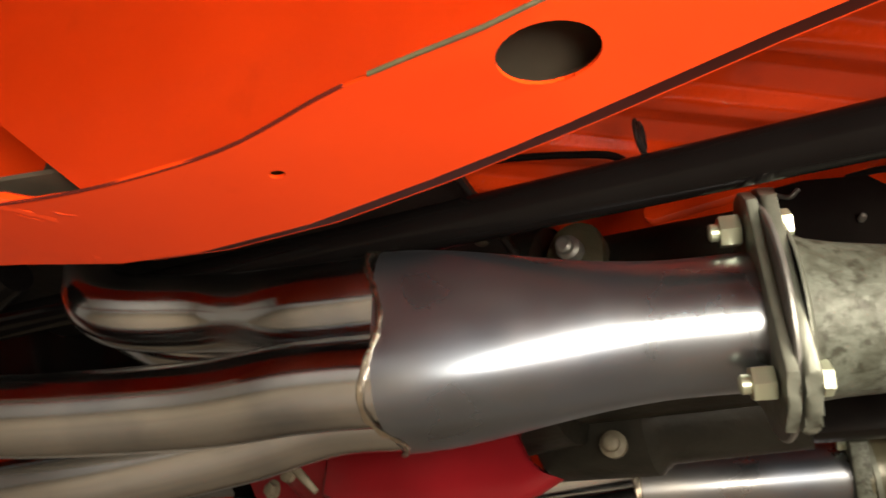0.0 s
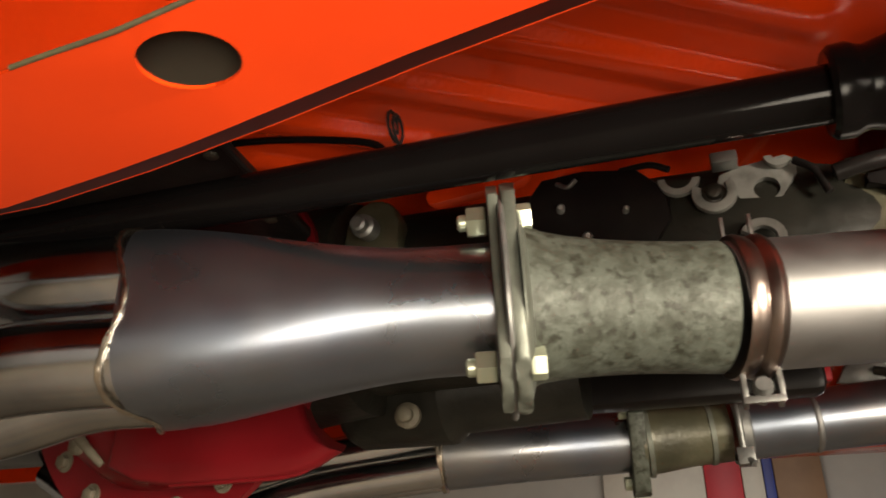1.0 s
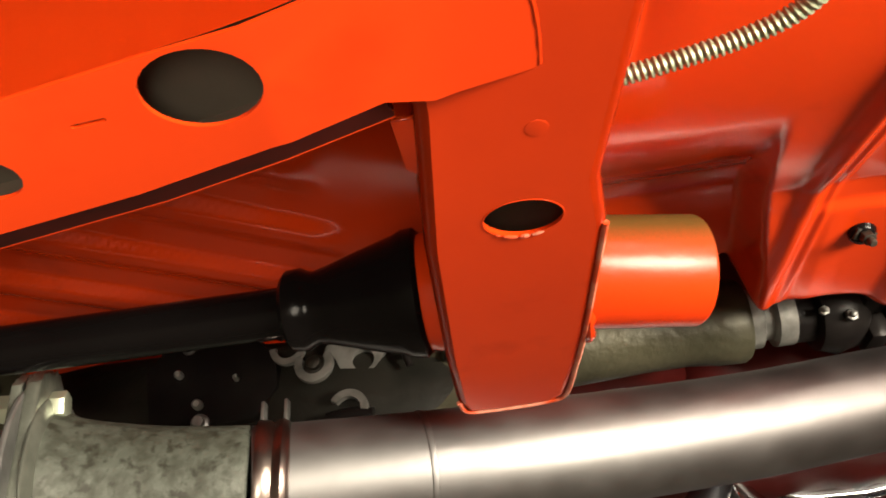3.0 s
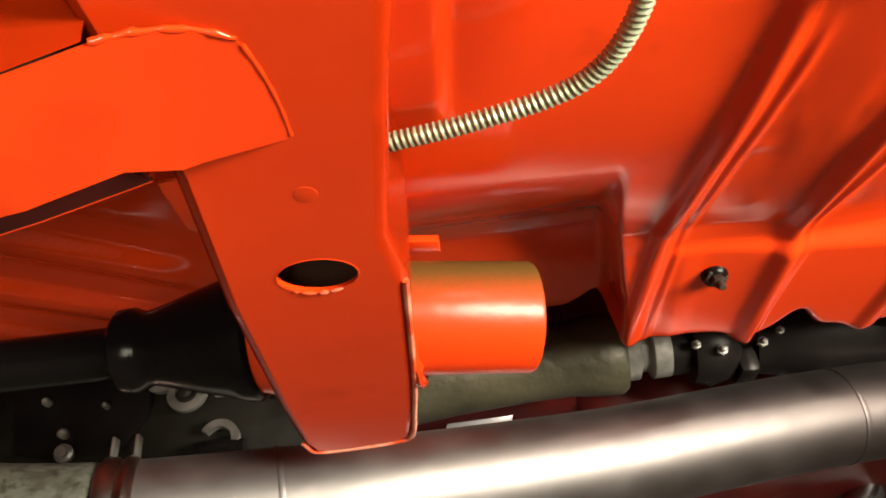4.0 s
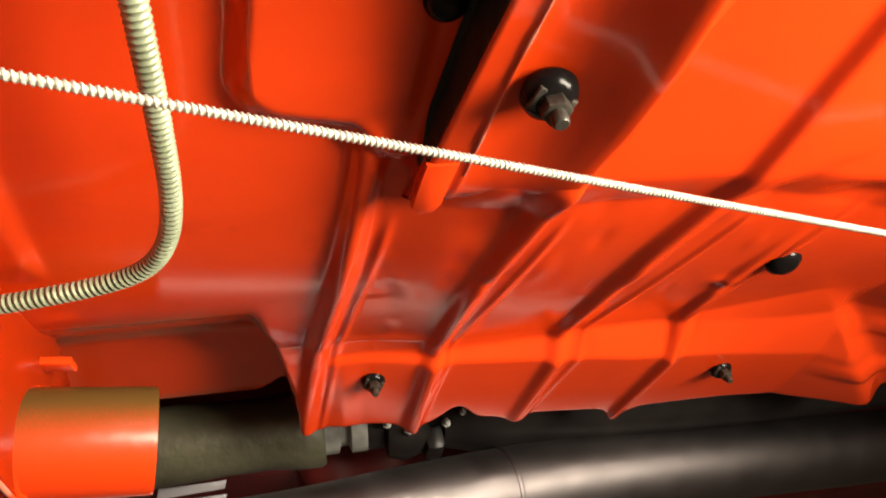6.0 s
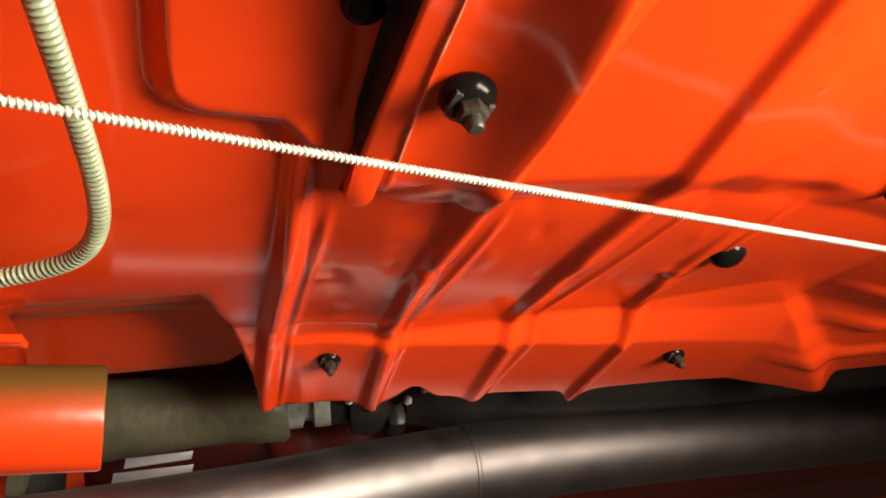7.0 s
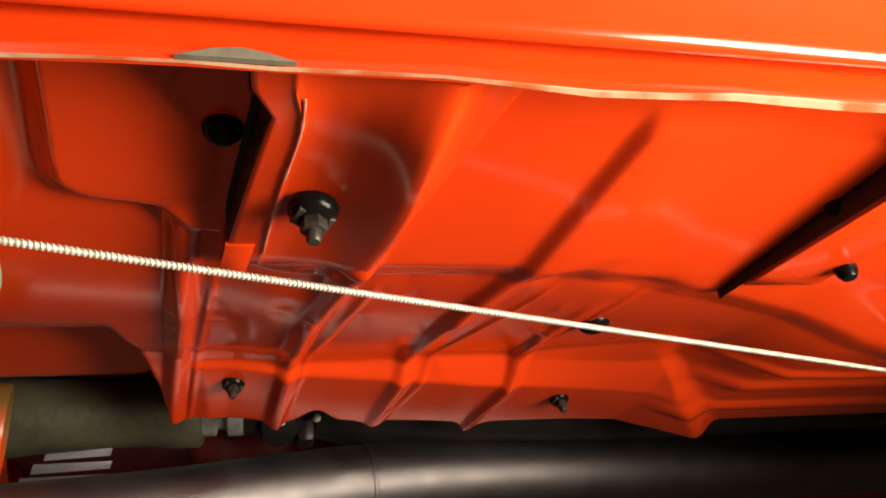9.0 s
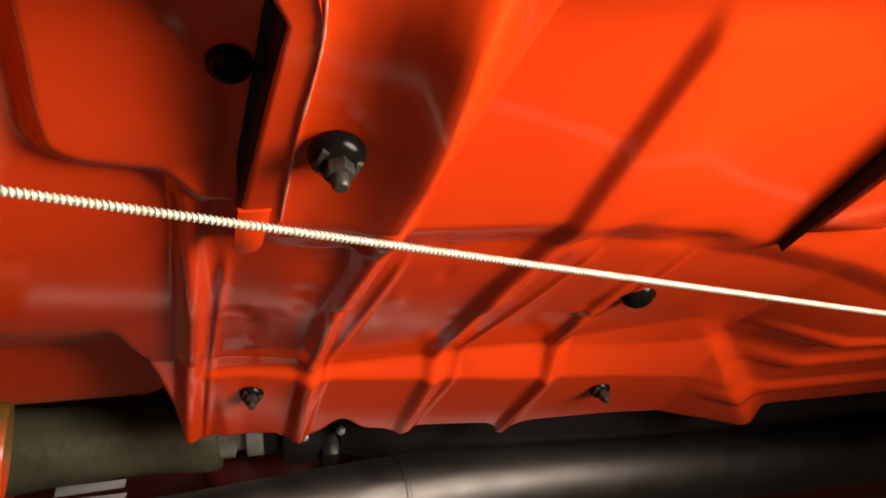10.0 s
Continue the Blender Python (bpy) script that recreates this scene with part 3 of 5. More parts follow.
def plug(at, r, tilt, label, stem=True, mat=SOOT):
    ob = thing("floor_plug", at, label, "plug", "plugs in the floor pan")
    a = Vector(at)
    w = Vector(tilt).normalized()
    bm = bmesh.new()
    lathe(bm, a - w * 0.002, w, [(0, r * 0.9), (0.002, r), (0.0045, r * 0.92), (0.007, r * 0.6), (0.0075, r * 0.3)], 20)
    disc = part("washer", bm, RUBBER, ob)
    if stem:
        bm = bmesh.new()
        prism(bm, hexagon(r * 0.52, 12), w, 0.005, a + w * 0.0045, (1, 0, 0), 0.0006)
        part("nut", bm, mat, ob, "oxidised hex nut")
        bm = bmesh.new()
        lathe(bm, a + w * 0.0088, w, [(0, r * 0.30), (0.004, r * 0.30), (0.005, r * 0.22)], 14)
        part("stud", bm, mat, ob)
        bm = bmesh.new()
        prism(bm, [(-r * 0.8, -r * 0.4), (r * 0.7, -r * 0.55), (r * 0.8, r * 0.25), (-r * 0.7, r * 0.5)], w, 0.002, a + w * 0.003, (1, 0.3, 0), 0.0005)
        part("clip", bm, mat, ob)
    return ob


DOWN = (0, -0.12, -1)


def on_pan(x, y):
    return x, y, float(pan_height(np.array([x]), np.array([y]))[0])


plug((0.443, 0.0915, 1.7905), 0.0088, DOWN, "black greasy stud with nut in the floor brace")
plug(on_pan(0.406, 0.364), 0.0075, (0, -0.5, -1), "black greasy stud with nut beside the tunnel")
plug(on_pan(0.632, 0.376), 0.0075, (0, -0.5, -1), "black greasy stud with nut beside the tunnel")
plug(on_pan(0.4140, 0.0725), 0.0066, DOWN, "domed black rubber drain plug in the pan", stem=False)
plug(on_pan(0.6060, 0.241), 0.0095, DOWN, "domed black rubber drain plug in the pan", stem=False)
plug(on_pan(0.6498, 0.0929), 0.0050, DOWN, "small dark floor bolt beside the brace", stem=False, mat=ALLOY)
plug((0.680, 0.132, 1.7915), 0.0050, DOWN, "small dark floor bolt in the brace", stem=False, mat=ALLOY)

# ---- sill ----
SILL = thing("sill", (0.9, -0.03, 1.77), "orange rocker sill with a chipped pinch-weld flange", "car sill")
bm = bmesh.new()
line = [(0.27 + 0.02 * i, 0.010 + 0.0006 * math.sin(i * 1.7), 1.778 + 0.0007 * math.sin(i * 0.9)) for i in range(100)]
strip(bm, line, (0, -0.0005, 0.020), (0, 0.0018, 0))
part("pinch_flange", bm, PAINT, SILL)
bm = bmesh.new()
rows = []
for i, (x, y, z) in enumerate(line):
    h = 0.0002 + 0.0008 * float(step(0.42, 0.62, x)) + 0.0002 * math.sin(i * 2.3) * float(step(0.4, 0.5, x))
    w = 0.0008 + 0.0018 * float(step(0.44, 0.60, x)) + 0.0003 * math.sin(i * 1.7)
    rows.append([bm.verts.new((x, y + a, z + b)) for a, b in ((-0.0007, -0.0004), (-0.0006, -0.0004 + h), (-0.0002 + w, -0.0004 + h), (-0.0003 + w, -0.0004))])
for a, b in zip(rows, rows[1:]):
    for k in range(4):
        bm.faces.new((a[k], a[(k + 1) % 4], b[(k + 1) % 4], b[k]))
part("bare_edge", bm, EDGE, SILL, "pale worn edge of the flange")
bm = bmesh.new()
prof = [(0.0085, 1.798), (0.0062, 1.7885), (0.0046, 1.7868), (0.0034, 1.7861), (0.0022, 1.7861), (0.0012, 1.7866), (0.0004, 1.7875), (-0.0003, 1.7888), (-0.0012, 1.7910), (-0.0030, 1.7950), (-0.0070, 1.8030), (-0.015, 1.816), (-0.034, 1.838), (-0.060, 1.862), (-0.082, 1.890), (-0.094, 1.94), (-0.094, 2.3), (-0.06, 2.3), (-0.06, 1.93), (0.0085, 1.87)]
rings = [[bm.verts.new((x, y, z)) for y, z in prof] for x in np.arange(0.27, 2.31, 0.06)]
for a, b in zip(rings, rings[1:]):
    for k in range(len(prof)):
        bm.faces.new((a[k], a[(k + 1) % len(prof)], b[(k + 1) % len(prof)], b[k]))
bm.faces.new(rings[0])
bm.faces.new(rings[-1][::-1])
part("rocker", bm, PAINT, SILL, sharp=70)
bm = bmesh.new()
prism(bm, [(0, 0), (0.027, 0), (0.021, -0.0020), (0.014, -0.0034), (0.008, -0.0026), (0.004, -0.0012)], (0, 1, 0), 0.0016, (0.408, 0.0078, 1.7782), (1, 0, 0))
part("chip", bm, CHIPPED, SILL, "grey chipped patch on the flange")
bm = bmesh.new()
box(bm, (-0.7, 2 * MID, 1.80), (2.3, 2 * MID + 0.09, 2.3), 0.008)
tagged(part("far_sill", bm, PAINT), "orange rocker sill on the far side", "car sill")
bm = bmesh.new()
box(bm, (-1.5, -0.09, 2.3), (2.4, 2 * MID + 0.09, 2.34))
box(bm, (2.4, -0.09, 1.79), (2.44, 2 * MID + 0.09, 2.34))
box(bm, (-1.54, -0.09, 1.79), (-1.5, 2 * MID + 0.09, 2.34))
box(bm, (-1.5, -0.094, 1.83), (0.27, -0.08, 2.3))
box(bm, (-1.5, 2 * MID + 0.08, 1.83), (-0.7, 2 * MID + 0.094, 2.3))
tagged(part("car_body", bm, PAINT), "orange car body above the underside", "car body", kind="structure")

def inset(pts, d):
    out = []
    n = len(pts)
    for i, p in enumerate(pts):
        a, b = Vector(pts[i - 1]), Vector(pts[(i + 1) % n])
        t = (b - a).normalized()
        out.append((p[0] + t.y * d, p[1] - t.x * d))
    return out


# ---- frame rail ----
RAIL = thing("frame_rail", (0.0, 0.13, 1.70), "orange boxed front frame rail with round and slotted holes", "frame rail")


def rail_z(x, y=0.13):
    return 1.717 + 0.085 * max(0.0, x + 0.06) + 0.0095 * max(0.0, min(1.0, (x - 0.172) / 0.050)) + (0.10 * (x + 0.20) ** 2 if x < -0.20 else 0)


inner = [(-0.62, 0.105), (-0.45, 0.115), (-0.33, 0.132), (-0.275, 0.148), (-0.235, 0.163), (-0.20, 0.1685), (-0.15, 0.1685), (-0.10, 0.162), (-0.05, 0.154), (0.0, 0.148), (0.041, 0.1445), (0.096, 0.1405), (0.13, 0.138), (0.166, 0.1325), (0.195, 0.1305), (0.207, 0.136)]
outer = [(0.2335, 0.1355), (0.2345, 0.131), (0.2335, 0.122), (0.2325, 0.112), (0.2310, 0.104), (0.228, 0.101), (0.219, 0.0975), (0.208, 0.0945), (0.15, 0.098), (0.08, 0.104), (0.0, 0.110), (-0.05, 0.1135), (-0.10, 0.1165), (-0.15, 0.1245), (-0.207, 0.122), (-0.26, 0.112), (-0.33, 0.095), (-0.45, 0.075), (-0.62, 0.06)]
bm = bmesh.new()
plate(bm, inner + outer, [oval(-0.049, 0.1285, 0.0128, 0.0102, 15), oval(0.158, 0.1100, 0.0135, 0.0114, 10), stadium(0.0905, 0.1222, 0.0110, 0.0066, 0),
                          oval(-0.141, 0.1405, 0.0028, 0.0018), stadium(0.131, 0.112, 0.0035, 0.0006)], rail_z, 0.0012, [-0.6 + 0.0203 * k for k in range(41)])
part("bottom_plate", bm, PAINT, RAIL, sharp=50)
bm = bmesh.new()
strip(bm, [(x, y + 0.0142, rail_z(x) + 0.0085) for x, y in inner[2:-1]], (0, 0.001, 0.110), (0, -0.002, 0))
part("inner_wall", bm, PAINT, RAIL)
# lip in dark red stands for the shaded band beside the rail
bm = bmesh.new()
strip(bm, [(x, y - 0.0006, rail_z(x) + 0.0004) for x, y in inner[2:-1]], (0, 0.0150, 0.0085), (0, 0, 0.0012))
part("shade_lip", bm, SEAM_AND_SHADE, RAIL, "lip coloured dark red for the shade beside the rail")
bm = bmesh.new()
side = [(x, y, rail_z(x)) for x, y in outer[::-1][4:-8]] + [(x, 0.0978 - 0.07 * (x - 0.15), rail_z(x)) for x in (0.165, 0.178, 0.186, 0.194, 0.202)]
rows = []
for x, y, z in side:
    flare = 0.03 * max(0.0, min(1.0, (-0.02 - x) / 0.2))
    lead = 1.3 * max(0.0, min(1.0, (-0.10 - x) / 0.1))
    rows.append([bm.verts.new((x - 0.0145 * k * lead, y - 0.0015 * k - flare * (k / 8) ** 0.8, z + 0.0012 + 0.0145 * k)) for k in range(9)])
for a, b in zip(rows, rows[1:]):
    for k in range(8):
        bm.faces.new((a[k], a[k + 1], b[k + 1], b[k]))
bmesh.ops.solidify(bm, geom=list(bm.faces), thickness=0.002)
part("outer_wall", bm, PAINT, RAIL)
seam_line = [(p.x, p.y - 0.0003, rail_z(p.x) + 0.0004) for p in curve([(a, b, 0) for a, b in outer[9:17][::-1]], 6)]
for low, high, r, mat, lab in ((-0.26, -0.094, 0.0006, SEAM_AND_SHADE, "thin dark seam"), (-0.096, -0.028, 0.0007, GREEN_SEAM, "greenish unpainted seam sealer"), (-0.030, 0.09, 0.0006, SEAM_AND_SHADE, "thin dark seam")):
    bm = bmesh.new()
    tube(bm, [p for p in seam_line if low <= p[0] <= high], r, 8)
    part("seam", bm, mat, RAIL, lab)
for pts, r in ((((-0.262, 0.110), (-0.250, 0.1135), (-0.240, 0.118), (-0.232, 0.128), (-0.226, 0.140), (-0.219, 0.147)), 0.0011), (((-0.247, 0.117), (-0.238, 0.126), (-0.234, 0.135)), 0.0008),
               (((-0.230, 0.121), (-0.224, 0.130), (-0.216, 0.1335)), 0.0008), (((-0.236, 0.150), (-0.241, 0.157), (-0.2445, 0.1605)), 0.0009)):
    bm = bmesh.new()
    line = curve([(a, b, rail_z(a) + 2.6 * r) for a, b in pts], 5)
    tube(bm, line, [3 * r * (0.45 + 0.55 * math.sin(math.pi * (k + 0.5) / len(line)) + 0.06 * math.sin(k * 2.1)) for k in range(len(line))], 8)
    part("wrinkle", bm, PAINT, RAIL)
bm = bmesh.new()
weld = curve([(0.2035, 0.0943, rail_z(0.2035)), (0.212, 0.0953, rail_z(0.212)), (0.222, 0.0983, rail_z(0.222) - 0.0003), (0.2308, 0.1030, rail_z(0.2308) - 0.0004)], 9)
tube(bm, [p + Vector((0, 0.00015 * math.sin(i * 1.3), 0.0006)) for i, p in enumerate(weld)], [0.0008 + 0.0002 * math.sin(i * 0.9) + 0.0001 * math.sin(i * 2.3) for i in range(len(weld))], 10)
part("weld", bm, PAINT, RAIL, "rough painted weld bead")
bm = bmesh.new()
edge = curve([(0.2312, 0.1045, rail_z(0.231)), (0.2332, 0.114, rail_z(0.233)), (0.2342, 0.124, rail_z(0.234)), (0.2342, 0.1345, rail_z(0.234))], 8)
tube(bm, [p + Vector((0, 0, 0.0004)) for p in edge], [0.0007 + 0.00006 * math.sin(i * 1.1) for i in range(len(edge))], 8)
part("weld", bm, PAINT, RAIL, "smooth painted weld ridge")
# dark brown sheets line the rail close behind its holes
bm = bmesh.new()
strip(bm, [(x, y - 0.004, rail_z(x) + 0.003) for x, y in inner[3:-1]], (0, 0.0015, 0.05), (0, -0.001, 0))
part("inside_wall", bm, INSIDE_BROWN, RAIL, "dark brown inside of the rail")
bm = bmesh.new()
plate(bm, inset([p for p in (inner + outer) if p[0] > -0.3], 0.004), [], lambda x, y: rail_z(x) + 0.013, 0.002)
part("inside_web", bm, INSIDE_BROWN, RAIL, "dark brown inside of the rail")

# ---- torsion bar crossmember ----
XM = thing("crossmember", (0.22, 0.2, 1.752), "orange torsion-bar crossmember with a round socket tube", "crossmember")
front = [(0.195, -0.08), (0.197, 0.0), (0.199, 0.10), (0.1995, 0.145), (0.1910, 0.212), (0.1850, 0.30), (0.1835, 0.345), (0.187, 0.3585)]
rear = [(0.205, 0.3605), (0.228, 0.3585), (0.2375, 0.351), (0.2425, 0.32), (0.2465, 0.288), (0.2535, 0.210), (0.2510, 0.185), (0.2535, 0.170), (0.2605, 0.125), (0.2685, 0.084), (0.279, 0.02), (0.288, -0.08)]
outline = front + rear


bm = bmesh.new()
bowl = inset(outline, 0.0045)
plate(bm, bowl, [oval(0.2255, 0.1995, 0.0132, 0.0098, 8)], lambda x, y: 1.7515, 0.002)
part("bottom_plate", bm, PAINT, XM, sharp=50)
bm = bmesh.new()
levels = [(0.0045, 1.7515), (0.0026, 1.7521), (0.0010, 1.7535), (0.0002, 1.756), (0.0, 1.762), (-0.001, 1.790), (-0.002, 1.838)]
rings = [[bm.verts.new((x, y, z)) for x, y in inset(outline, d)] for d, z in levels]
for a, b in zip(rings, rings[1:]):
    for k in range(len(outline)):
        bm.faces.new((a[k], a[(k + 1) % len(outline)], b[(k + 1) % len(outline)], b[k]))
bmesh.ops.solidify(bm, geom=list(bm.faces), thickness=0.0015)
part("wall", bm, PAINT, XM, sharp=60)
bm = bmesh.new()
ax = Vector((0.17, 0.288, 1.7795))
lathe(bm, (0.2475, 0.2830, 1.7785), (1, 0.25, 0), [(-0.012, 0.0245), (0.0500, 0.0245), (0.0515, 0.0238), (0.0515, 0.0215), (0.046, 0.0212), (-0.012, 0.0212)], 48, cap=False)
part("socket_tube", bm, SHADED_TOP, XM, "orange paint with brown shade painted towards the top")
bm = bmesh.new()
tube(bm, [(0.2475, 0.288 + 0.0258 * math.cos(a), 1.7785 + 0.0258 * math.sin(a)) for a in (2 * math.pi * k / 40 for k in range(41))], [0.0022 + 0.0007 * math.sin(k * 2.3) for k in range(41)], 8)
part("weld", bm, PAINT, XM)
bm = bmesh.new()
lathe(bm, (0.179, 0.288, 1.783), (1, 0, 0), [(0, 0.024), (0.001, 0.0262), (0.006, 0.0275), (0.012, 0.0275)], 40)
part("socket_collar", bm, PAINT, XM)
bm = bmesh.new()
tube(bm, [(0.2255 + 0.0132 * math.cos(a), 0.1995 + 0.0098 * math.sin(a), 1.7516) for a in (2 * math.pi * k / 36 for k in range(37))], 0.0003, 8)
part("hole_rim", bm, PAINT, XM)
for a0, a1, r in ((62, 80, 0.0005), (84, 97, 0.0007), (101, 122, 0.0006), (128, 136, 0.0004)):
    bm = bmesh.new()
    tube(bm, [(0.2255 + 0.0133 * math.cos(a), 0.1995 + 0.0099 * math.sin(a), 1.7514) for a in (radians(a0 + (a1 - a0) * k / 8) for k in range(9))],
         [r * (0.5 + 0.5 * math.sin(math.pi * k / 8)) + 0.0001 * math.sin(k * 2.9) + 0.0001 for k in range(9)], 8)
    part("chip", bm, SCUFF_AND_HIGHLIGHT, XM, "pale chipped paint on the hole's rim")
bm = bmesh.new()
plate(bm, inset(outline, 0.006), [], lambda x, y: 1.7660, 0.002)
part("inside_web", bm, INSIDE_BROWN, XM, "dark brown inside")
bm = bmesh.new()
prism(bm, [(0, 0), (0.0075, 0), (0.0075, 0.026), (0.0022, 0.0238), (0.0004, 0.0215)], (0, 0, 1), 0.0016, (0.1922, 0.1520, 1.7572), (1, 0, 0), 0.0004)
part("gusset", bm, PAINT, XM, "small welded gusset beside the rail")
bm = bmesh.new()
lathe(bm, (0.232, 0.158, 1.7516), (0, 0, -1), [(0, 0.0035), (0.0002, 0.0033), (0.0003, 0.002)], 16)
part("spot_weld", bm, PAINT, XM)

bm = bmesh.new()
tube(bm, curve([(x, y, 1.7524) for x, y in inset(outline, 0.0011)[6:14]], 5), 0.0012, 8)
part("worn_edge", bm, SCUFF_AND_HIGHLIGHT, XM, "pale scuffed paint edge")
bm = bmesh.new()
prism(bm, oval(0, 0, 0.0075, 0.0028, 0, 20), (1, 0.13, 0), 0.0008, (0.2609, 0.1245, 1.7865), (0, 0.25, 1))
part("chip", bm, SCUFF_AND_HIGHLIGHT, XM, "small pale paint chip")

# ---- torsion bar ----
BAR = thing("torsion_bar", (-0.2, 0.288, 1.78), "long black torsion bar with a rubber boot", "torsion bar")
bm = bmesh.new()
lathe(bm, (-0.75, 0.288, 1.793), Vector((0.93, 0, -0.011)), [(0, 0.0118), (0.9, 0.0118), (0.93, 0.0118)], 32)
part("bar", bm, BLACK, BAR, sharp=50)
bm = bmesh.new()
lathe(bm, (0.117, 0.288, 1.783), (1, 0, 0), [(0, 0.0125), (0.0, 0.0165), (0.002, 0.0185), (0.008, 0.0188), (0.011, 0.0172), (0.014, 0.0165), (0.020, 0.0180), (0.035, 0.0225), (0.052, 0.0272), (0.056, 0.0290), (0.0612, 0.0292), (0.0632, 0.0270)], 40)
part("boot", bm, RUBBER, BAR, "black rubber dust boot")
bm = bmesh.new()
tube(bm, [(-0.066 + 0.0001 * i, 0.283 + 0.0075 * math.cos(a) + 0.0016 * i / 6, 1.8075 + 0.0075 * math.sin(a)) for i, a in enumerate(2 * math.pi * k / 12 for k in range(22))], 0.0009, 6)
part("wire_loop", bm, GREASE, BAR, "small twisted wire loop")
bm = bmesh.new()
tube(bm, curve([(-0.24, 0.302, 1.834), (-0.16, 0.300, 1.830), (-0.09, 0.298, 1.8135), (-0.072, 0.296, 1.800)], 6), 0.0020, 10)
tagged(part("brake_line", bm, BLACK), "thin dark brake line along the floor", "brake line")

# ---- near exhaust ----
AXIS = [(-0.205, 0.300, 1.7255), (-0.11, 0.327, 1.7345), (-0.034, 0.3465, 1.7355), (0.07, 0.3795, 1.7350), (0.155, 0.408, 1.7425), (0.25, 0.441, 1.7535)]
HEAD = thing("header", (-0.2, 0.3, 1.68), "polished steel exhaust header merging into one collector", "exhaust header")
a0, a1 = Vector(AXIS[0]), Vector(AXIS[2])
way = (a1 - a0).normalized()
a0 = a0 + way * 0.008
across = way.cross(Vector((0, 0, 1))).normalized()
above = across.cross(way)
bm = bmesh.new()
length = (a1 - a0).length
pts = [a0 + way * (length * k / 16) for k in range(17)]


def collector_shape(i, a):
    t = i / 16
    square = (abs(math.cos(a)) ** 3.4 + abs(math.sin(a)) ** 3.4) ** (-1 / 3.4)
    blend = step(0.0, 0.80, t)
    return float((1 - blend) * square + blend)


tube(bm, pts, [0.0455 - 0.0137 * float(step(0.0, 0.85, k / 16)) for k in range(17)], 64, cap=False, shape=collector_shape, up=above)
COLLECTOR = part("collector", bm, HEAT, HEAD, "heat-tinted tapered collector", sharp=60)
bm = bmesh.new()
n = 60
u0 = ring_frames(pts, above)[0]
tube(bm, [u0[0] + (u0[1] * math.cos(a) + u0[2] * math.sin(a)) * 0.0457 * collector_shape(0, a) - way * (0.010 * abs(math.sin(2 * a)) ** 2 - 0.004)
          for a in (2 * math.pi * k / n for k in range(n + 1))], [0.0015 + 0.0005 * math.sin(k * 2.7) for k in range(n + 1)], 8)
part("weld_bead", bm, BEAD, COLLECTOR, "bright rippled weld bead")
for sy, sz, far in ((-1, 1, ((-0.30, 0.278, 1.756), (-0.365, 0.262, 1.762), (-0.392, 0.262, 1.790), (-0.40, 0.275, 1.85), (-0.42, 0.30, 1.92))),
                    (-1, -1, ((-0.30, 0.265, 1.699), (-0.42, 0.236, 1.697), (-0.56, 0.215, 1.715), (-0.72, 0.21, 1.77), (-0.80, 0.24, 1.9))),
                    (1, -1, ((-0.30, 0.305, 1.690), (-0.40, 0.285, 1.673), (-0.50, 0.28, 1.676), (-0.60, 0.30, 1.75), (-0.64, 0.33, 1.9))),
                    (1, 1, ((-0.30, 0.318, 1.752), (-0.40, 0.315, 1.775), (-0.5, 0.33, 1.84), (-0.55, 0.35, 1.92)))):
    p = a0 + across * -sy * 0.0205 + above * sz * 0.0205
    bm = bmesh.new()
    tube(bm, curve([p + way * 0.012, p - way * 0.04, *far], 9), 0.0222, 36)
    part("primary_tube", bm, POLISH, HEAD, sharp=60)


def flange_outline(bolts, r, n=12):
    """The rounded hull of three bolt ears."""
    out = []
    m = len(bolts)
    for i, b in enumerate(bolts):
        p, q = Vector(bolts[i - 1]), Vector(bolts[(i + 1) % m])
        c = Vector(b)
        d0, d1 = (c - p).normalized(), (q - c).normalized()
        t0, t1 = math.atan2(-d0.x, d0.y), math.atan2(-d1.x, d1.y)
        while t1 < t0:
            t1 += 2 * math.pi
        out += [(c.x + r * math.cos(t0 + (t1 - t0) * k / n), c.y + r * math.sin(t0 + (t1 - t0) * k / n)) for k in range(n + 1)]
    return out


def three_bolt(at, w, spread, r, depth, mat, parent, bolts_on, label="", bevel=0.0015, turn=0.0):
    """A three-eared flange with its bolts; the ears lie outboard above and below, and inboard."""
    w = Vector(w).normalized()
    side = w.cross(Vector((0, 0, 1))).normalized()
    pts = [(spread * math.cos(radians(d + turn)), spread * math.sin(radians(d + turn))) for d in (0, 120, 240)]
    bm = bmesh.new()
    rim = [(a, b, max(1.0, (spread + r * 0.90) / math.hypot(a, b))) for a, b in flange_outline(pts, r)]
    prism(bm, [(a * k, b * k) for a, b, k in rim], w, depth, at, -side, bevel)
    f = part("flange", bm, mat, parent, label)
    return f, [(Vector(at) + (-side) * a + w.cross(-side) * b) for a, b in pts]


FL, EARS = three_bolt(Vector(AXIS[2]) - way * 0.0015, way, 0.0420, 0.0170, 0.0050, PALE_ZINC, HEAD, True, "polished three-bolt header flange", 0.001)
for e in EARS:
    bm = bmesh.new()
    prism(bm, hexagon(0.0078, 10), -way, 0.0095, e - way * 0.001, (0, 0, 1), 0.0008)
    lathe(bm, e - way * 0.0105, -way, [(0, 0.0042), (0.0035, 0.0042), (0.0045, 0.003)], 14)
    part("bolt_head", bm, NUT, FL, "pale zinc-plated hex bolt")

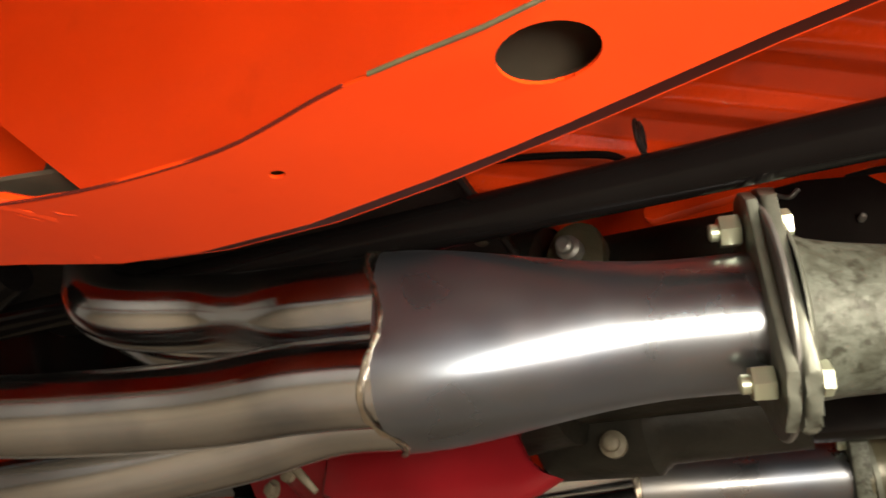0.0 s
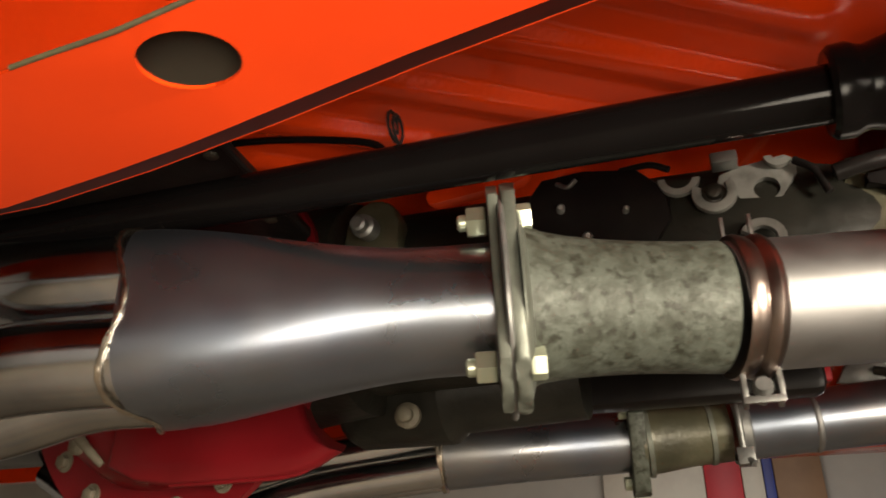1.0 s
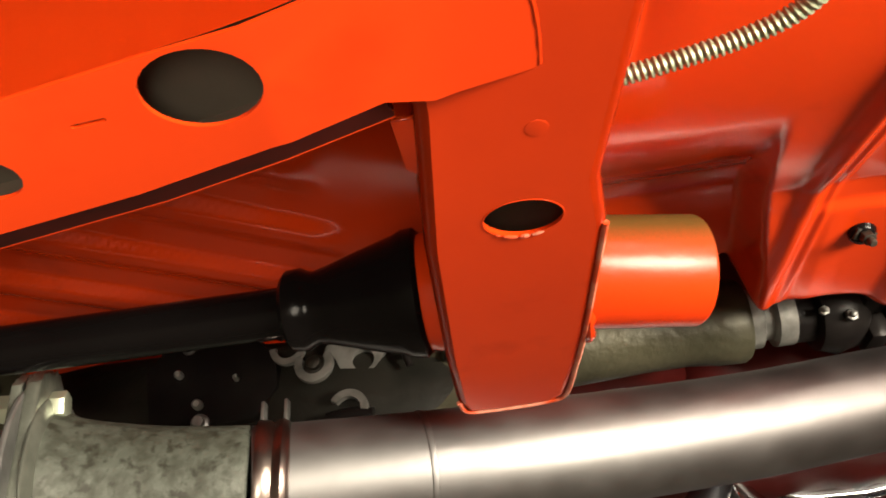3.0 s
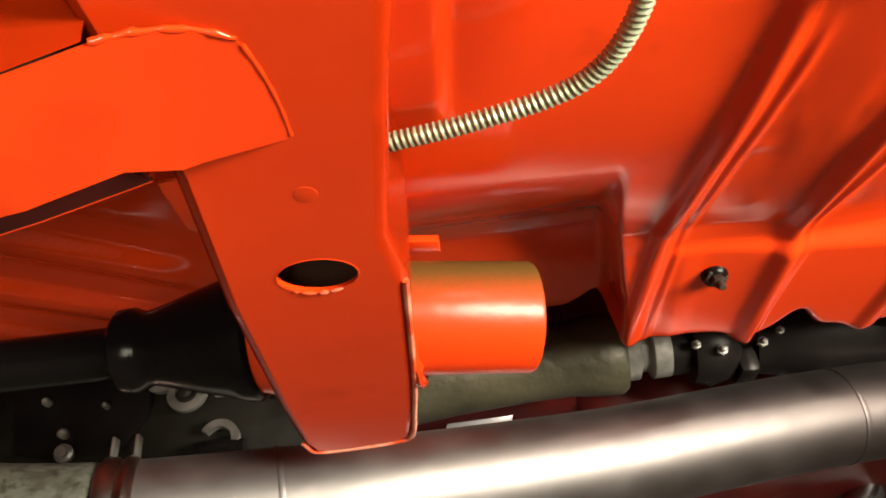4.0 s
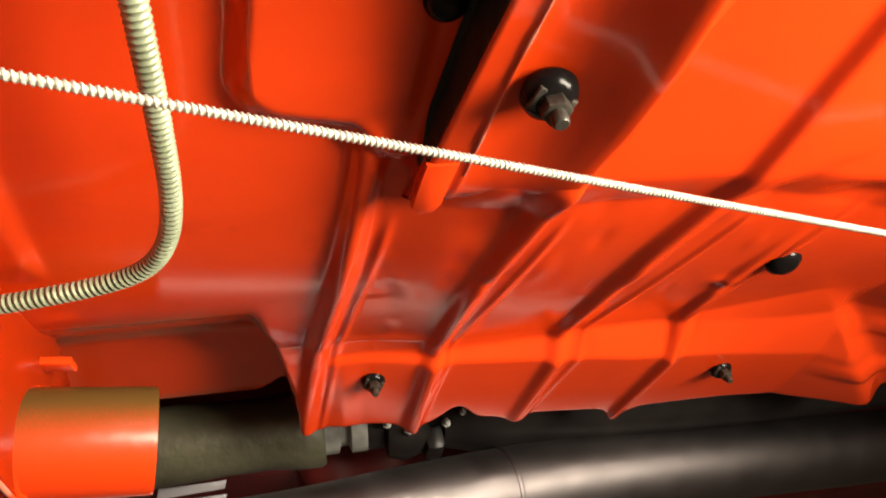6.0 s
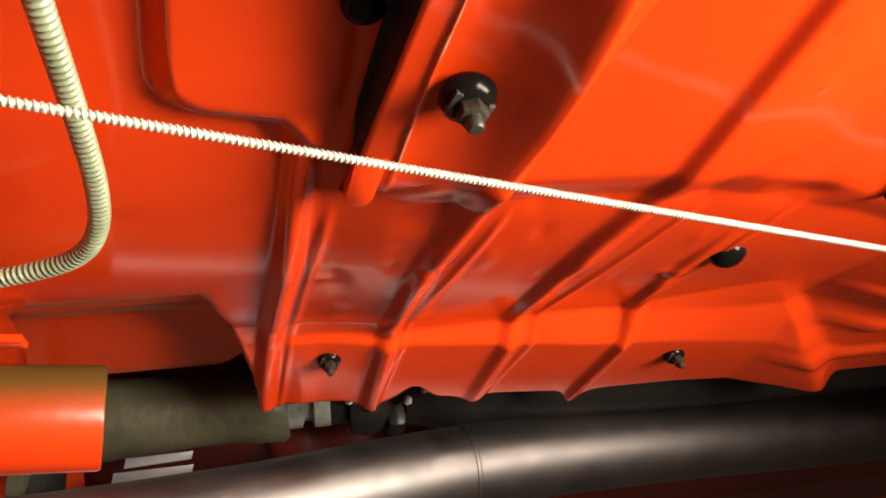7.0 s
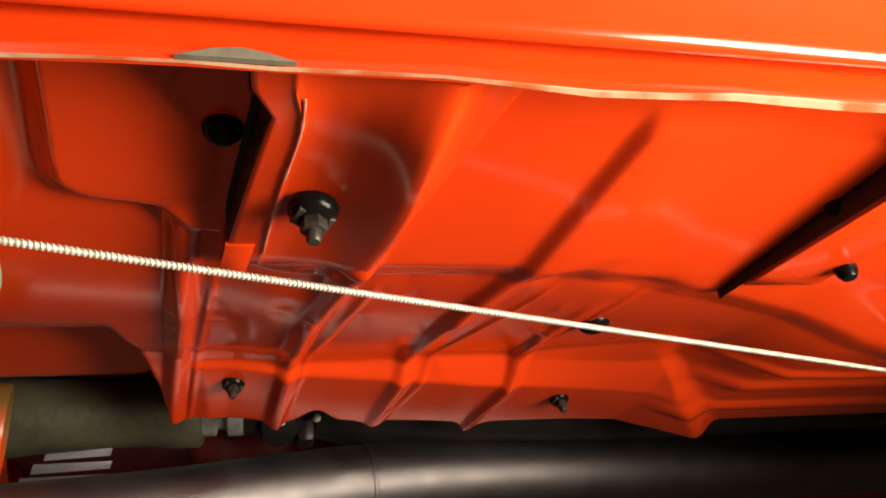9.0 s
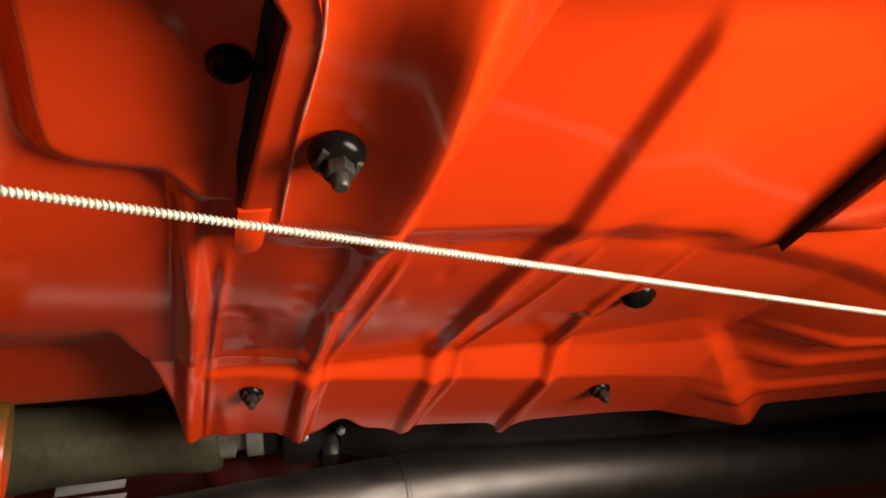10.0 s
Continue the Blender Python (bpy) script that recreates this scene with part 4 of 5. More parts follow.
w2 = (Vector(AXIS[3]) - Vector(AXIS[2])).normalized()
ADAPT = thing("exhaust_adapter", (0.02, 0.36, 1.70), "mottled grey zinc cast adapter with a bolted flange", "exhaust adapter")
FL2, EARS2 = three_bolt(Vector(AXIS[2]) + way * 0.0050, way, 0.0420, 0.0180, 0.0066, PALE_ZINC, ADAPT, True, "grey cast flange ears", 0.002)
for e in EARS2:
    bm = bmesh.new()
    prism(bm, hexagon(0.0075, 24), way, 0.008, e + way * 0.0063, (0, 0, 1), 0.0008)
    part("nut", bm, NUT, FL2)
bm = bmesh.new()
lathe(bm, Vector(AXIS[2]) + way * 0.0029, way, [(0, 0.036), (0.0, 0.0535), (0.0008, 0.0545), (0.0020, 0.0545), (0.0028, 0.0535), (0.0028, 0.036)], 48, cap=False)
part("gasket_ring", bm, ALLOY, ADAPT, "thin bright gasket ring")
bm = bmesh.new()
lathe(bm, Vector(AXIS[2]) + way * 0.0113, way, [(0, 0.0470), (0.0008, 0.0470), (0.0020, 0.0455), (0.0034, 0.0405), (0.0036, 0.034)], 48, cap=False)
part("flange_step", bm, PALE_ZINC, ADAPT)
bm = bmesh.new()
lathe(bm, Vector(AXIS[2]) + w2 * 0.0105, w2, [(0, 0.0400), (0.0065, 0.0385), (0.010, 0.0368), (0.022, 0.0347), (0.04, 0.0329), (0.057, 0.0320), (0.077, 0.0318), (0.095, 0.0320), (0.097, 0.0305)], 56, cap=False)
part("casting", bm, ZINC, ADAPT, sharp=60)

PIPE = thing("exhaust_pipe", (0.4, 0.45, 1.72), "brushed stainless exhaust pipe bending under the gearbox", "exhaust pipe")
run = curve([AXIS[3], (0.11, 0.3925, 1.7383), AXIS[4], (0.20, 0.4235, 1.7475), AXIS[5], (0.30, 0.458, 1.760), (0.36, 0.476, 1.768), (0.43, 0.494, 1.779), (0.50, 0.509, 1.788), (0.58, 0.524, 1.794), (0.70, 0.545, 1.798),
             (0.9, 0.585, 1.802), (1.2, 0.60, 1.805), (1.6, 0.60, 1.81), (2.3, 0.60, 1.83)], 7)
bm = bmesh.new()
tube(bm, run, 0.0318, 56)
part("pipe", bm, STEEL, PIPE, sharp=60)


def bead_on(line, x, r, thick, parent, mat=BEAD, label=""):
    i = min(range(1, len(line) - 1), key=lambda k: abs(line[k].x - x))
    d = (line[i + 1] - line[i - 1]).normalized()
    f = (x - line[i].x) / d.x
    c = line[i] + d * f
    bm = bmesh.new()
    lathe(bm, c - d * thick, d, [(0, r * 0.985), (thick * 0.35, r + thick * 0.22), (thick, r + thick * 0.34), (thick * 1.65, r + thick * 0.22), (thick * 2, r * 0.985)], 56, cap=False)
    return part("weld_bead", bm, mat, parent, label)


bead_on(run, 0.155, 0.0318, 0.0022, PIPE, STEEL, "slip joint swage")
bead_on(run, 0.505, 0.0318, 0.0025, PIPE, STEEL, "slip joint swage")

BAND = thing("band_clamp", (0.08, 0.383, 1.69), "heat-tinted band clamp with a square bolt block", "clamp", "band clamps on the exhaust")
cw = w2
c0 = Vector(AXIS[3]) + cw * 0.001
bm = bmesh.new()
lathe(bm, c0, cw, [(0, 0.0318), (0.0, 0.0343), (0.002, 0.0350), (0.0065, 0.0342), (0.0085, 0.0330), (0.0105, 0.0348), (0.013, 0.0356), (0.0155, 0.0346), (0.017, 0.0332), (0.0175, 0.0316)], 56, cap=False)
part("band", bm, CLAMP, BAND)
cside = cw.cross(Vector((0, 0, 1))).normalized()
low = c0 + cw * 0.010 + Vector((0, 0.006, -0.0395))
bm = bmesh.new()
box(bm, low + Vector((-0.009, -0.012, -0.006)), low + Vector((-0.0065, 0.010, 0.008)), 0.0006)
box(bm, low + Vector((0.0065, -0.012, -0.006)), low + Vector((0.009, 0.010, 0.008)), 0.0006)
box(bm, low + Vector((-0.009, -0.012, -0.0085)), low + Vector((0.009, -0.0095, -0.005)), 0.0006)
part("bolt_block", bm, ALLOY, BAND, "bright plated bolt block")
bm = bmesh.new()
lathe(bm, low + Vector((0, -0.016, -0.001)), (0, 1, 0), [(0, 0.0032), (0.004, 0.0048), (0.008, 0.0048), (0.010, 0.0032), (0.028, 0.0032)], 14)
part("bolt", bm, ALLOY, BAND)
for s in (-0.006, 0.007):
    bm = bmesh.new()
    box(bm, c0 + cw * 0.010 + Vector((s - 0.0009, -0.010, 0.028)), c0 + cw * 0.010 + Vector((s + 0.0009, -0.004, 0.045)), 0.0004)
    part("band_end", bm, ALLOY, BAND)

# ---- far exhaust ----
FAR = thing("header", (-0.2, 0.69, 1.7), "dull steel exhaust header on the far side", "exhaust header")
R2 = 0.0268
far_run = [Vector(p) for p in ((-0.46, 0.66, 1.700), (-0.30, 0.672, 1.722), (-0.185, 0.688, 1.738), (-0.11, 0.702, 1.742), (-0.022, 0.722, 1.748), (0.07, 0.735, 1.755), (0.20, 0.752, 1.766), (0.285, 0.760, 1.7705), (0.325, 0.763, 1.7720), (0.350, 0.767, 1.7800), (0.372, 0.772, 1.8010), (0.392, 0.780, 1.8450), (0.40, 0.79, 1.92))]
fw = (far_run[4] - far_run[2]).normalized()
bm = bmesh.new()
tube(bm, curve([far_run[2], (far_run[2] + far_run[3]) / 2, far_run[3], far_run[4]], 6), [0.031] + [0.031 - 0.0002 * k for k in range(1, 19)], 40, cap=False)
FC = part("collector", bm, HEAT, FAR, sharp=60)
for dy, dz in ((-0.014, -0.014), (0.016, -0.012), (-0.012, 0.016), (0.016, 0.016)):
    bm = bmesh.new()
    tube(bm, curve([far_run[2] + Vector((0.004, dy, dz)), far_run[1] + Vector((0, dy, dz)), far_run[0] + Vector((0, dy * 2, dz * 2)), Vector((-0.62, 0.70 + dy * 3, 1.78 + dz * 3))], 7), 0.016, 18)
    part("primary_tube", bm, POLISH, FAR)
bm = bmesh.new()
lathe(bm, far_run[2] - fw * 0.004, fw, [(0, 0.030), (0.002, 0.0335), (0.006, 0.0335), (0.008, 0.030)], 36, cap=False)
part("weld_bead", bm, BEAD, FC)
f3, ears3 = three_bolt(far_run[4], fw, 0.037, 0.012, 0.014, ZINC, FAR, True, "grey cast flange", 0.002, 30)
for e in ears3:
    bm = bmesh.new()
    prism(bm, hexagon(0.006), -fw, 0.007, e, (0, 0, 1), 0.0006)
    part("bolt_head", bm, NUT, f3)
fw2 = (far_run[5] - far_run[4]).normalized()
FA = thing("exhaust_adapter", (0.03, 0.73, 1.72), "mottled grey zinc cast adapter on the far pipe", "exhaust adapter")
bm = bmesh.new()
lathe(bm, far_run[4] + fw2 * 0.013, fw2, [(0, 0.033), (0.01, 0.031), (0.04, 0.0278), (0.075, R2)], 40, cap=False)
part("casting", bm, CAST, FA)
for at, r in ((0.016, 0.0338), (0.070, 0.0285)):
    bm = bmesh.new()
    lathe(bm, far_run[4] + fw2 * at, fw2, [(0, r - 0.003), (0.0005, r), (0.0045, r), (0.005, r - 0.003)], 36, cap=False)
    part("rim", bm, PALE_ZINC, FA)
FP = thing("exhaust_pipe", (0.4, 0.76, 1.74), "brushed stainless exhaust pipe on the far side", "exhaust pipe")
far_line = curve(far_run[5:], 8)
bm = bmesh.new()
tube(bm, far_line, [R2 - 0.0088 * float(step(0.30, 0.36, p.x)) for p in far_line], 44)
part("pipe", bm, HEAT, FP, sharp=60)
bead_on(far_line, 0.135, R2, 0.003, FP, STEEL)
FB = thing("band_clamp", (0.07, 0.735, 1.72), "bright wire-tied band clamp on the far pipe", "clamp", "band clamps on the exhaust")
bm = bmesh.new()
lathe(bm, far_run[5] - fw2 * 0.002, fw2, [(0, R2), (0.0, R2 + 0.003), (0.012, R2 + 0.003), (0.014, R2)], 40, cap=False)
part("band", bm, ALLOY, FB)
bm = bmesh.new()
box(bm, far_run[5] + Vector((0.0, -0.034, -0.036)), far_run[5] + Vector((0.014, -0.018, -0.022)), 0.001)
part("bolt_block", bm, ALLOY, FB)
bm = bmesh.new()
tube(bm, curve([far_run[5] + Vector((0.004, -0.033, 0.022)), far_run[5] + Vector((0.005, -0.036, 0.0)), far_run[5] + Vector((0.006, -0.030, -0.026)), far_run[5] + Vector((0.012, -0.034, -0.036))], 5), 0.003, 10)
part("bolt", bm, ALLOY, FB)

# ---- gearbox ----
BOX = thing("gearbox", (0.0, 0.5, 1.72), "dark cast gearbox with a tail housing", "gearbox")
bm = bmesh.new()
rows = [(-0.36, 0.105), (-0.30, 0.100), (-0.22, 0.088), (-0.19, 0.085), (-0.185, 0.070), (-0.02, 0.068), (0.12, 0.064), (0.17, 0.052), (0.20, 0.044)]
lathe(bm, (0, MID + 0.01, 1.825), (1, 0, 0), rows, 40)
part("case", bm, CASE_AND_SHADE, BOX)
bm = bmesh.new()
lathe(bm, (0.19, 0.512, 1.854), Vector((1, 0.0, 0.01)), [(0, 0.034), (0.02, 0.034), (0.06, 0.0300), (0.115, 0.0275), (0.145, 0.0275), (0.165, 0.0300), (0.182, 0.0305), (0.186, 0.028)], 40)
part("tail_housing", bm, CAST, BOX)
bm = bmesh.new()
lathe(bm, (0.374, 0.512, 1.8555), (1, 0, 0), [(0, 0.0215), (0.012, 0.0215), (0.014, 0.0165), (0.020, 0.0165), (0.022, 0.022), (0.034, 0.022)], 32)
part("seal", bm, LINK_GREY, BOX, "bare metal output seal")
bm = bmesh.new()
prism(bm, stadium(0, 0, 0.02, 0.02, 90), (0, -1, 0), 0.02, (-0.155, 0.470, 1.835), (1, 0, 0), 0.003)
part("boss", bm, CAST, BOX)
bm = bmesh.new()
lathe(bm, (-0.154, 0.444, 1.847), (0, -1, -0.2), [(0, 0.0085), (0.012, 0.0085), (0.014, 0.0058), (0.020, 0.0058), (0.0215, 0.004)], 20)
part("bolt_head", bm, ALLOY, BOX, "pale hex bolt head")
bm = bmesh.new()
lathe(bm, (-0.235, 0.600, 1.775), (1, 0, 0), [(0, 0.040), (0.01, 0.046), (0.09, 0.046), (0.10, 0.038), (0.20, 0.034)], 28)
part("side_cover", bm, CASE_AND_SHADE, BOX)
bm = bmesh.new()
lathe(bm, (-0.166, 0.556, 1.742), (0.1, -1, -0.1), [(0, 0.010), (0.006, 0.010), (0.008, 0.006), (0.014, 0.006), (0.0155, 0.004)], 20)
part("drain_plug", bm, CHIPPED, BOX, "dull grey drain plug")

# added black bar, no known part: keeps the view to the far floor dark
bm = bmesh.new()
box(bm, (-0.05, 0.625, 1.756), (0.140, 0.655, 1.802), 0.008)
part("dark_filler", bm, GREASE, BOX, "added black bar hiding the lit far floor")

# shift linkage on the side of the gearbox
LINK = thing("shift_linkage", (0.08, 0.46, 1.80), "dull grey shift levers and rods on the gearbox", "linkage")


def arc_plate(name, x, z, r0, r1, a0, a1, y, depth, mat, label=""):
    """A flat hook: part of a ring in the plane of the gearbox side."""
    n = 20
    angles = [radians(a0 + (a1 - a0) * k / n) for k in range(n + 1)]
    pts = [(r1 * math.cos(a), r1 * math.sin(a)) for a in angles] + [(r0 * math.cos(a), r0 * math.sin(a)) for a in angles[::-1]]
    bm = bmesh.new()
    prism(bm, pts, (0, -1, 0), depth, (x, y, z), (1, 0, 0), 0.0006)
    return part(name, bm, mat, LINK, label)


arc_plate("hook", 0.057, 1.857, 0.0085, 0.0130, 178, 352, 0.462, 0.004, LINK_GREY, "grey hooked lever end")
arc_plate("eye", 0.077, 1.840, 0.0085, 0.0135, 150, 400, 0.459, 0.005, LINK_GREY, "grey lever eye")
arc_plate("fork", 0.100, 1.8055, 0.0085, 0.0135, -10, 150, 0.462, 0.005, LINK_GREY, "curved grey shift fork")
bm = bmesh.new()
box(bm, (0.078, 0.455, 1.861), (0.094, 0.468, 1.869), 0.001)
part("block", bm, ALLOY, LINK, "bright metal block")
bm = bmesh.new()
plate(bm, [(0.080, 1.850), (0.088, 1.849), (0.098, 1.826), (0.103, 1.820), (0.109, 1.826), (0.127, 1.852), (0.128, 1.862), (0.122, 1.866), (0.094, 1.862), (0.082, 1.858)], [oval(0.1085, 1.844, 0.0078, 0.0078)], lambda x, y: 0.467, 0.005)
for vert in bm.verts:
    vert.co = Vector((vert.co.x, vert.co.z, vert.co.y))
part("plate", bm, LINK_GREY, LINK, "grey triangular lever plate with a round hole")
bm = bmesh.new()
lathe(bm, (0.077, 0.462, 1.840), (0, -1, 0), [(0, 0.0078), (0.005, 0.0078), (0.006, 0.005), (0.010, 0.0046), (0.011, 0.003)], 20)
part("pivot", bm, SOOT, LINK, "dark pivot bolt")
arc_plate("tab", 0.118, 1.864, 0.004, 0.0085, 180, 320, 0.465, 0.004, LINK_GREY)
for pts, r in ((((0.085, 0.461, 1.801), (0.10, 0.461, 1.8025), (0.116, 0.462, 1.801)), 0.0045),
               (((0.146, 0.458, 1.842), (0.165, 0.456, 1.845), (0.20, 0.46, 1.85)), 0.0055)):
    bm = bmesh.new()
    tube(bm, curve(pts, 5), r, 12)
    part("rod", bm, GREASE, LINK)
bm = bmesh.new()
prism(bm, [(0.148, 1.80), (0.200, 1.795), (0.204, 1.83), (0.196, 1.860), (0.158, 1.864), (0.152, 1.84)], (0, -1, 0), 0.012, (0, 0.490, 0), (1, 0, 0), 0.003)
part("cover", bm, CAST, LINK, "dull olive-grey cast cover")
bm = bmesh.new()
prism(bm, [(0.164, 1.838), (0.176, 1.836), (0.178, 1.831), (0.192, 1.829), (0.192, 1.850), (0.180, 1.849), (0.177, 1.845), (0.165, 1.846), (0.166, 1.842)], (0, -1, 0), 0.006, (0, 0.476, 0), (1, 0, 0), 0.001)
part("fork_bracket", bm, GREASE, LINK, "black forked bracket on the cover")
bm = bmesh.new()
prism(bm, [(0.040, 1.790), (0.146, 1.790), (0.150, 1.830), (0.144, 1.868), (0.050, 1.872), (0.040, 1.840)], (0, -1, 0), 0.010, (0, 0.500, 0), (1, 0, 0), 0.003)
part("web", bm, CASE_AND_SHADE, LINK, "black greasy web behind the levers")
for pts, r, mat in ((((-0.022, 0.460, 1.868), (-0.014, 0.456, 1.862), (-0.008, 0.455, 1.866)), 0.0016, ALLOY), (((0.020, 0.470, 1.876), (0.040, 0.462, 1.872), (0.052, 0.462, 1.866)), 0.0022, GREASE),
                    (((0.126, 0.462, 1.858), (0.136, 0.460, 1.848), (0.142, 0.462, 1.832)), 0.0026, GREASE)):
    bm = bmesh.new()
    tube(bm, curve(pts, 5), r, 10)
    part("wire", bm, mat, LINK)
bm = bmesh.new()
lathe(bm, (0.002, 0.452, 1.806), (0.2, -1, -0.2), [(0, 0.006), (0.004, 0.006), (0.005, 0.0035), (0.010, 0.0035)], 14)
part("bolt_head", bm, ALLOY, LINK)
bm = bmesh.new()
prism(bm, [(-0.048, -0.030), (-0.02, -0.036), (0.03, -0.034), (0.045, -0.012), (0.043, 0.012), (0.026, 0.030), (-0.01, 0.036), (-0.04, 0.034), (-0.056, 0.012)], (0, -1, 0), 0.02, (0.006, 0.480, 1.842), (1, 0, 0), 0.007)
part("shift_box", bm, GREASE, LINK, "black greasy linkage housing")
for x, y, z, r in ((-0.004, 0.458, 1.822, 0.005), (-0.02, 0.458, 1.846, 0.004), (0.022, 0.458, 1.838, 0.003)):
    bm = bmesh.new()
    lathe(bm, (x, y, z), (0.2, -1, -0.2), [(0, r * 0.7), (0.006, r * 0.7), (0.008, r * 0.4)], 14)
    part("bolt_head", bm, LINK_GREY, LINK)
# short strip standing for the painted tunnel edge above the flange
bm = bmesh.new()
prism(bm, stadium(0, 0, 0.028, 0.0055, 6), (0, -1, 0), 0.008, (-0.059, 0.402, 1.8375), (1, 0, 0), 0.002)
tagged(part("tunnel_edge_strip", bm, PAINT), "small orange strip of tunnel edge above the exhaust flange", "bracket")

# ---- drive shaft ----
SHAFT = thing("drive_shaft", (0.8, 0.512, 1.8), "black drive shaft with a universal joint", "drive shaft")
bm = bmesh.new()
lathe(bm, (0.405, 0.512, 1.853), (1, 0, 0.0), [(0, 0.019), (0.016, 0.019), (0.018, 0.026), (0.030, 0.030), (0.046, 0.026), (0.05, 0.022)], 32)
part("yoke", bm, GREASE, SHAFT)
bm = bmesh.new()
box(bm, (0.447, 0.480, 1.840), (0.468, 0.544, 1.866), 0.008)
box(bm, (0.450, 0.497, 1.822), (0.466, 0.527, 1.886), 0.006)
part("cross", bm, GREASE, SHAFT, "greasy joint cross")
bm = bmesh.new()
lathe(bm, (0.466, 0.512, 1.853), (1, 0, 0.005), [(0, 0.024), (0.02, 0.029), (0.04, 0.034), (0.12, 0.037), (1.8, 0.038)], 36)
part("shaft", bm, GREASE, SHAFT)

for x, z, r in ((0.438, 1.836, 0.0042), (0.466, 1.838, 0.0038), (0.480, 1.845, 0.0030), (0.422, 1.842, 0.0034)):
    bm = bmesh.new()
    prism(bm, hexagon(r, 20), (0, -1, -0.3), 0.004, (x, 0.487, z), (1, 0, 0), 0.0005)
    lathe(bm, Vector((x, 0.487, z)) + Vector((0, -1, -0.3)) * 0.0035, (0, -1, -0.3), [(0, r * 0.5), (0.004, r * 0.5), (0.0045, r * 0.3)], 10)
    part("bolt", bm, ALLOY if r > 0.004 else LINK_GREY, SHAFT, "joint strap bolt")

# ---- engine parts at the front ----
OIL = thing("bell_housing", (-0.3, 0.5, 1.68), "deep crimson painted bell housing with a bolted rim", "bell housing")
FACE = Vector((-0.12, -1, -0.12)).normalized()
fu = (Vector((1, 0, 0)) - FACE * FACE.x).normalized()
fv = FACE.cross(fu)
fv = fv if fv.z > 0 else -fv
hub = Vector((-0.334, 0.466, 1.796))
bm = bmesh.new()
prism(bm, oval(0, 0, 0.148, 0.148, 0, 72), FACE, 0.007, hub - FACE * 0.007, fu, 0.002)
part("rim", bm, ENGINE_RED, OIL)
bm = bmesh.new()
lathe(bm, hub - FACE * 0.001, FACE, [(0, 0.116), (0.003, 0.1135), (0.007, 0.1125), (0.014, 0.109), (0.024, 0.098), (0.030, 0.080), (0.032, 0.04)], 64)
part("dish", bm, ENGINE_RED, OIL)
bm = bmesh.new()
shape = [(-0.345, 1.690), (-0.320, 1.680), (-0.290, 1.676), (-0.215, 1.677), (-0.193, 1.679), (-0.180, 1.683), (-0.164, 1.6915), (-0.176, 1.6965), (-0.186, 1.705), (-0.192, 1.716), (-0.197, 1.730), (-0.206, 1.750), (-0.345, 1.750)]
slices = []
for y, grow in ((0.440, 0.93), (0.4415, 0.965), (0.446, 0.99), (0.454, 1.0), (0.60, 1.0)):
    back = max(0.0, y - 0.446)
    slices.append([bm.verts.new((-0.27 + (x + 0.27) * grow - 0.5 * back * step(-0.28, -0.2, x), y, 1.7165 + (z - 1.715) * grow + 0.26 * back)) for x, z in shape])
m = len(shape)
for p, q in zip(slices, slices[1:]):
    for k in range(m):
        bm.faces.new((p[k], p[(k + 1) % m], q[(k + 1) % m], q[k]))
bm.faces.new(slices[0][::-1])
bm.faces.new(slices[-1])
bmesh.ops.recalc_face_normals(bm, faces=list(bm.faces))
part("body", bm, ENGINE_RED, OIL, sharp=50)
# thin rib added to catch the highlight along the lower edge
bm = bmesh.new()
tube(bm, curve([(-0.290, 0.4445, 1.6785), (-0.225, 0.4445, 1.6790), (-0.200, 0.4455, 1.6805), (-0.187, 0.4462, 1.6850), (-0.1875, 0.4455, 1.692), (-0.195, 0.4440, 1.701)], 8), 0.0017, 10)
part("edge_rib", bm, ENGINE_RED, OIL, "thin rib added on the lower edge to catch a highlight")
bm = bmesh.new()
box(bm, (-0.2085, 0.4405, 1.7045), (-0.2010, 0.4450, 1.7155), 0.001)
part("drain_slot", bm, SOOT, OIL, "small dark slot")
bm = bmesh.new()
tube(bm, curve([(-0.378, 0.438, 1.722), (-0.366, 0.436, 1.711), (-0.353, 0.437, 1.700), (-0.347, 0.440, 1.694)], 6), [0.0042 - 0.0001 * k for k in range(19)], 12)
part("web", bm, CHIPPED, OIL, "bare grey casting web")
for d in (185, 204, 223, 242, 261, 281, 301):
    c = hub + fu * (0.130 * math.cos(radians(d))) + fv * (0.130 * math.sin(radians(d)))
    bm = bmesh.new()
    lathe(bm, c - FACE * 0.0005, FACE, [(0, 0.0082), (0.0015, 0.0082), (0.002, 0.0058)], 18)
    prism(bm, hexagon(0.0056, 13 * d), FACE, 0.005, c + FACE * 0.001, (1, 0, 0), 0.0007)
    part("bolt", bm, CHIPPED, OIL, "dull grey bolt with washer")
c = Vector((-0.3845, 0.4535, 1.712))
bm = bmesh.new()
lathe(bm, c, FACE, [(0, 0.0068), (0.004, 0.0066), (0.005, 0.004)], 18)
part("bolt", bm, CHIPPED, OIL, "dull grey bolt with washer")

bm = bmesh.new()
box(bm, (-1.15, 0.38, 1.745), (-0.37, 0.66, 2.1), 0.01)
box(bm, (-1.10, 0.42, 1.70), (-0.70, 0.62, 1.75), 0.01)
tagged(part("engine_block", bm, BLACK), "dark engine block above the sump", "engine")
bm = bmesh.new()
tube(bm, curve([(-0.95, 0.13, 1.755), (-0.62, 0.20, 1.750), (-0.47, 0.22, 1.752), (-0.40, 0.215, 1.770)], 6), 0.011, 16)
tagged(part("steering_link", bm, BLACK), "dark steering link by the frame rail", "steering link")
bm = bmesh.new()
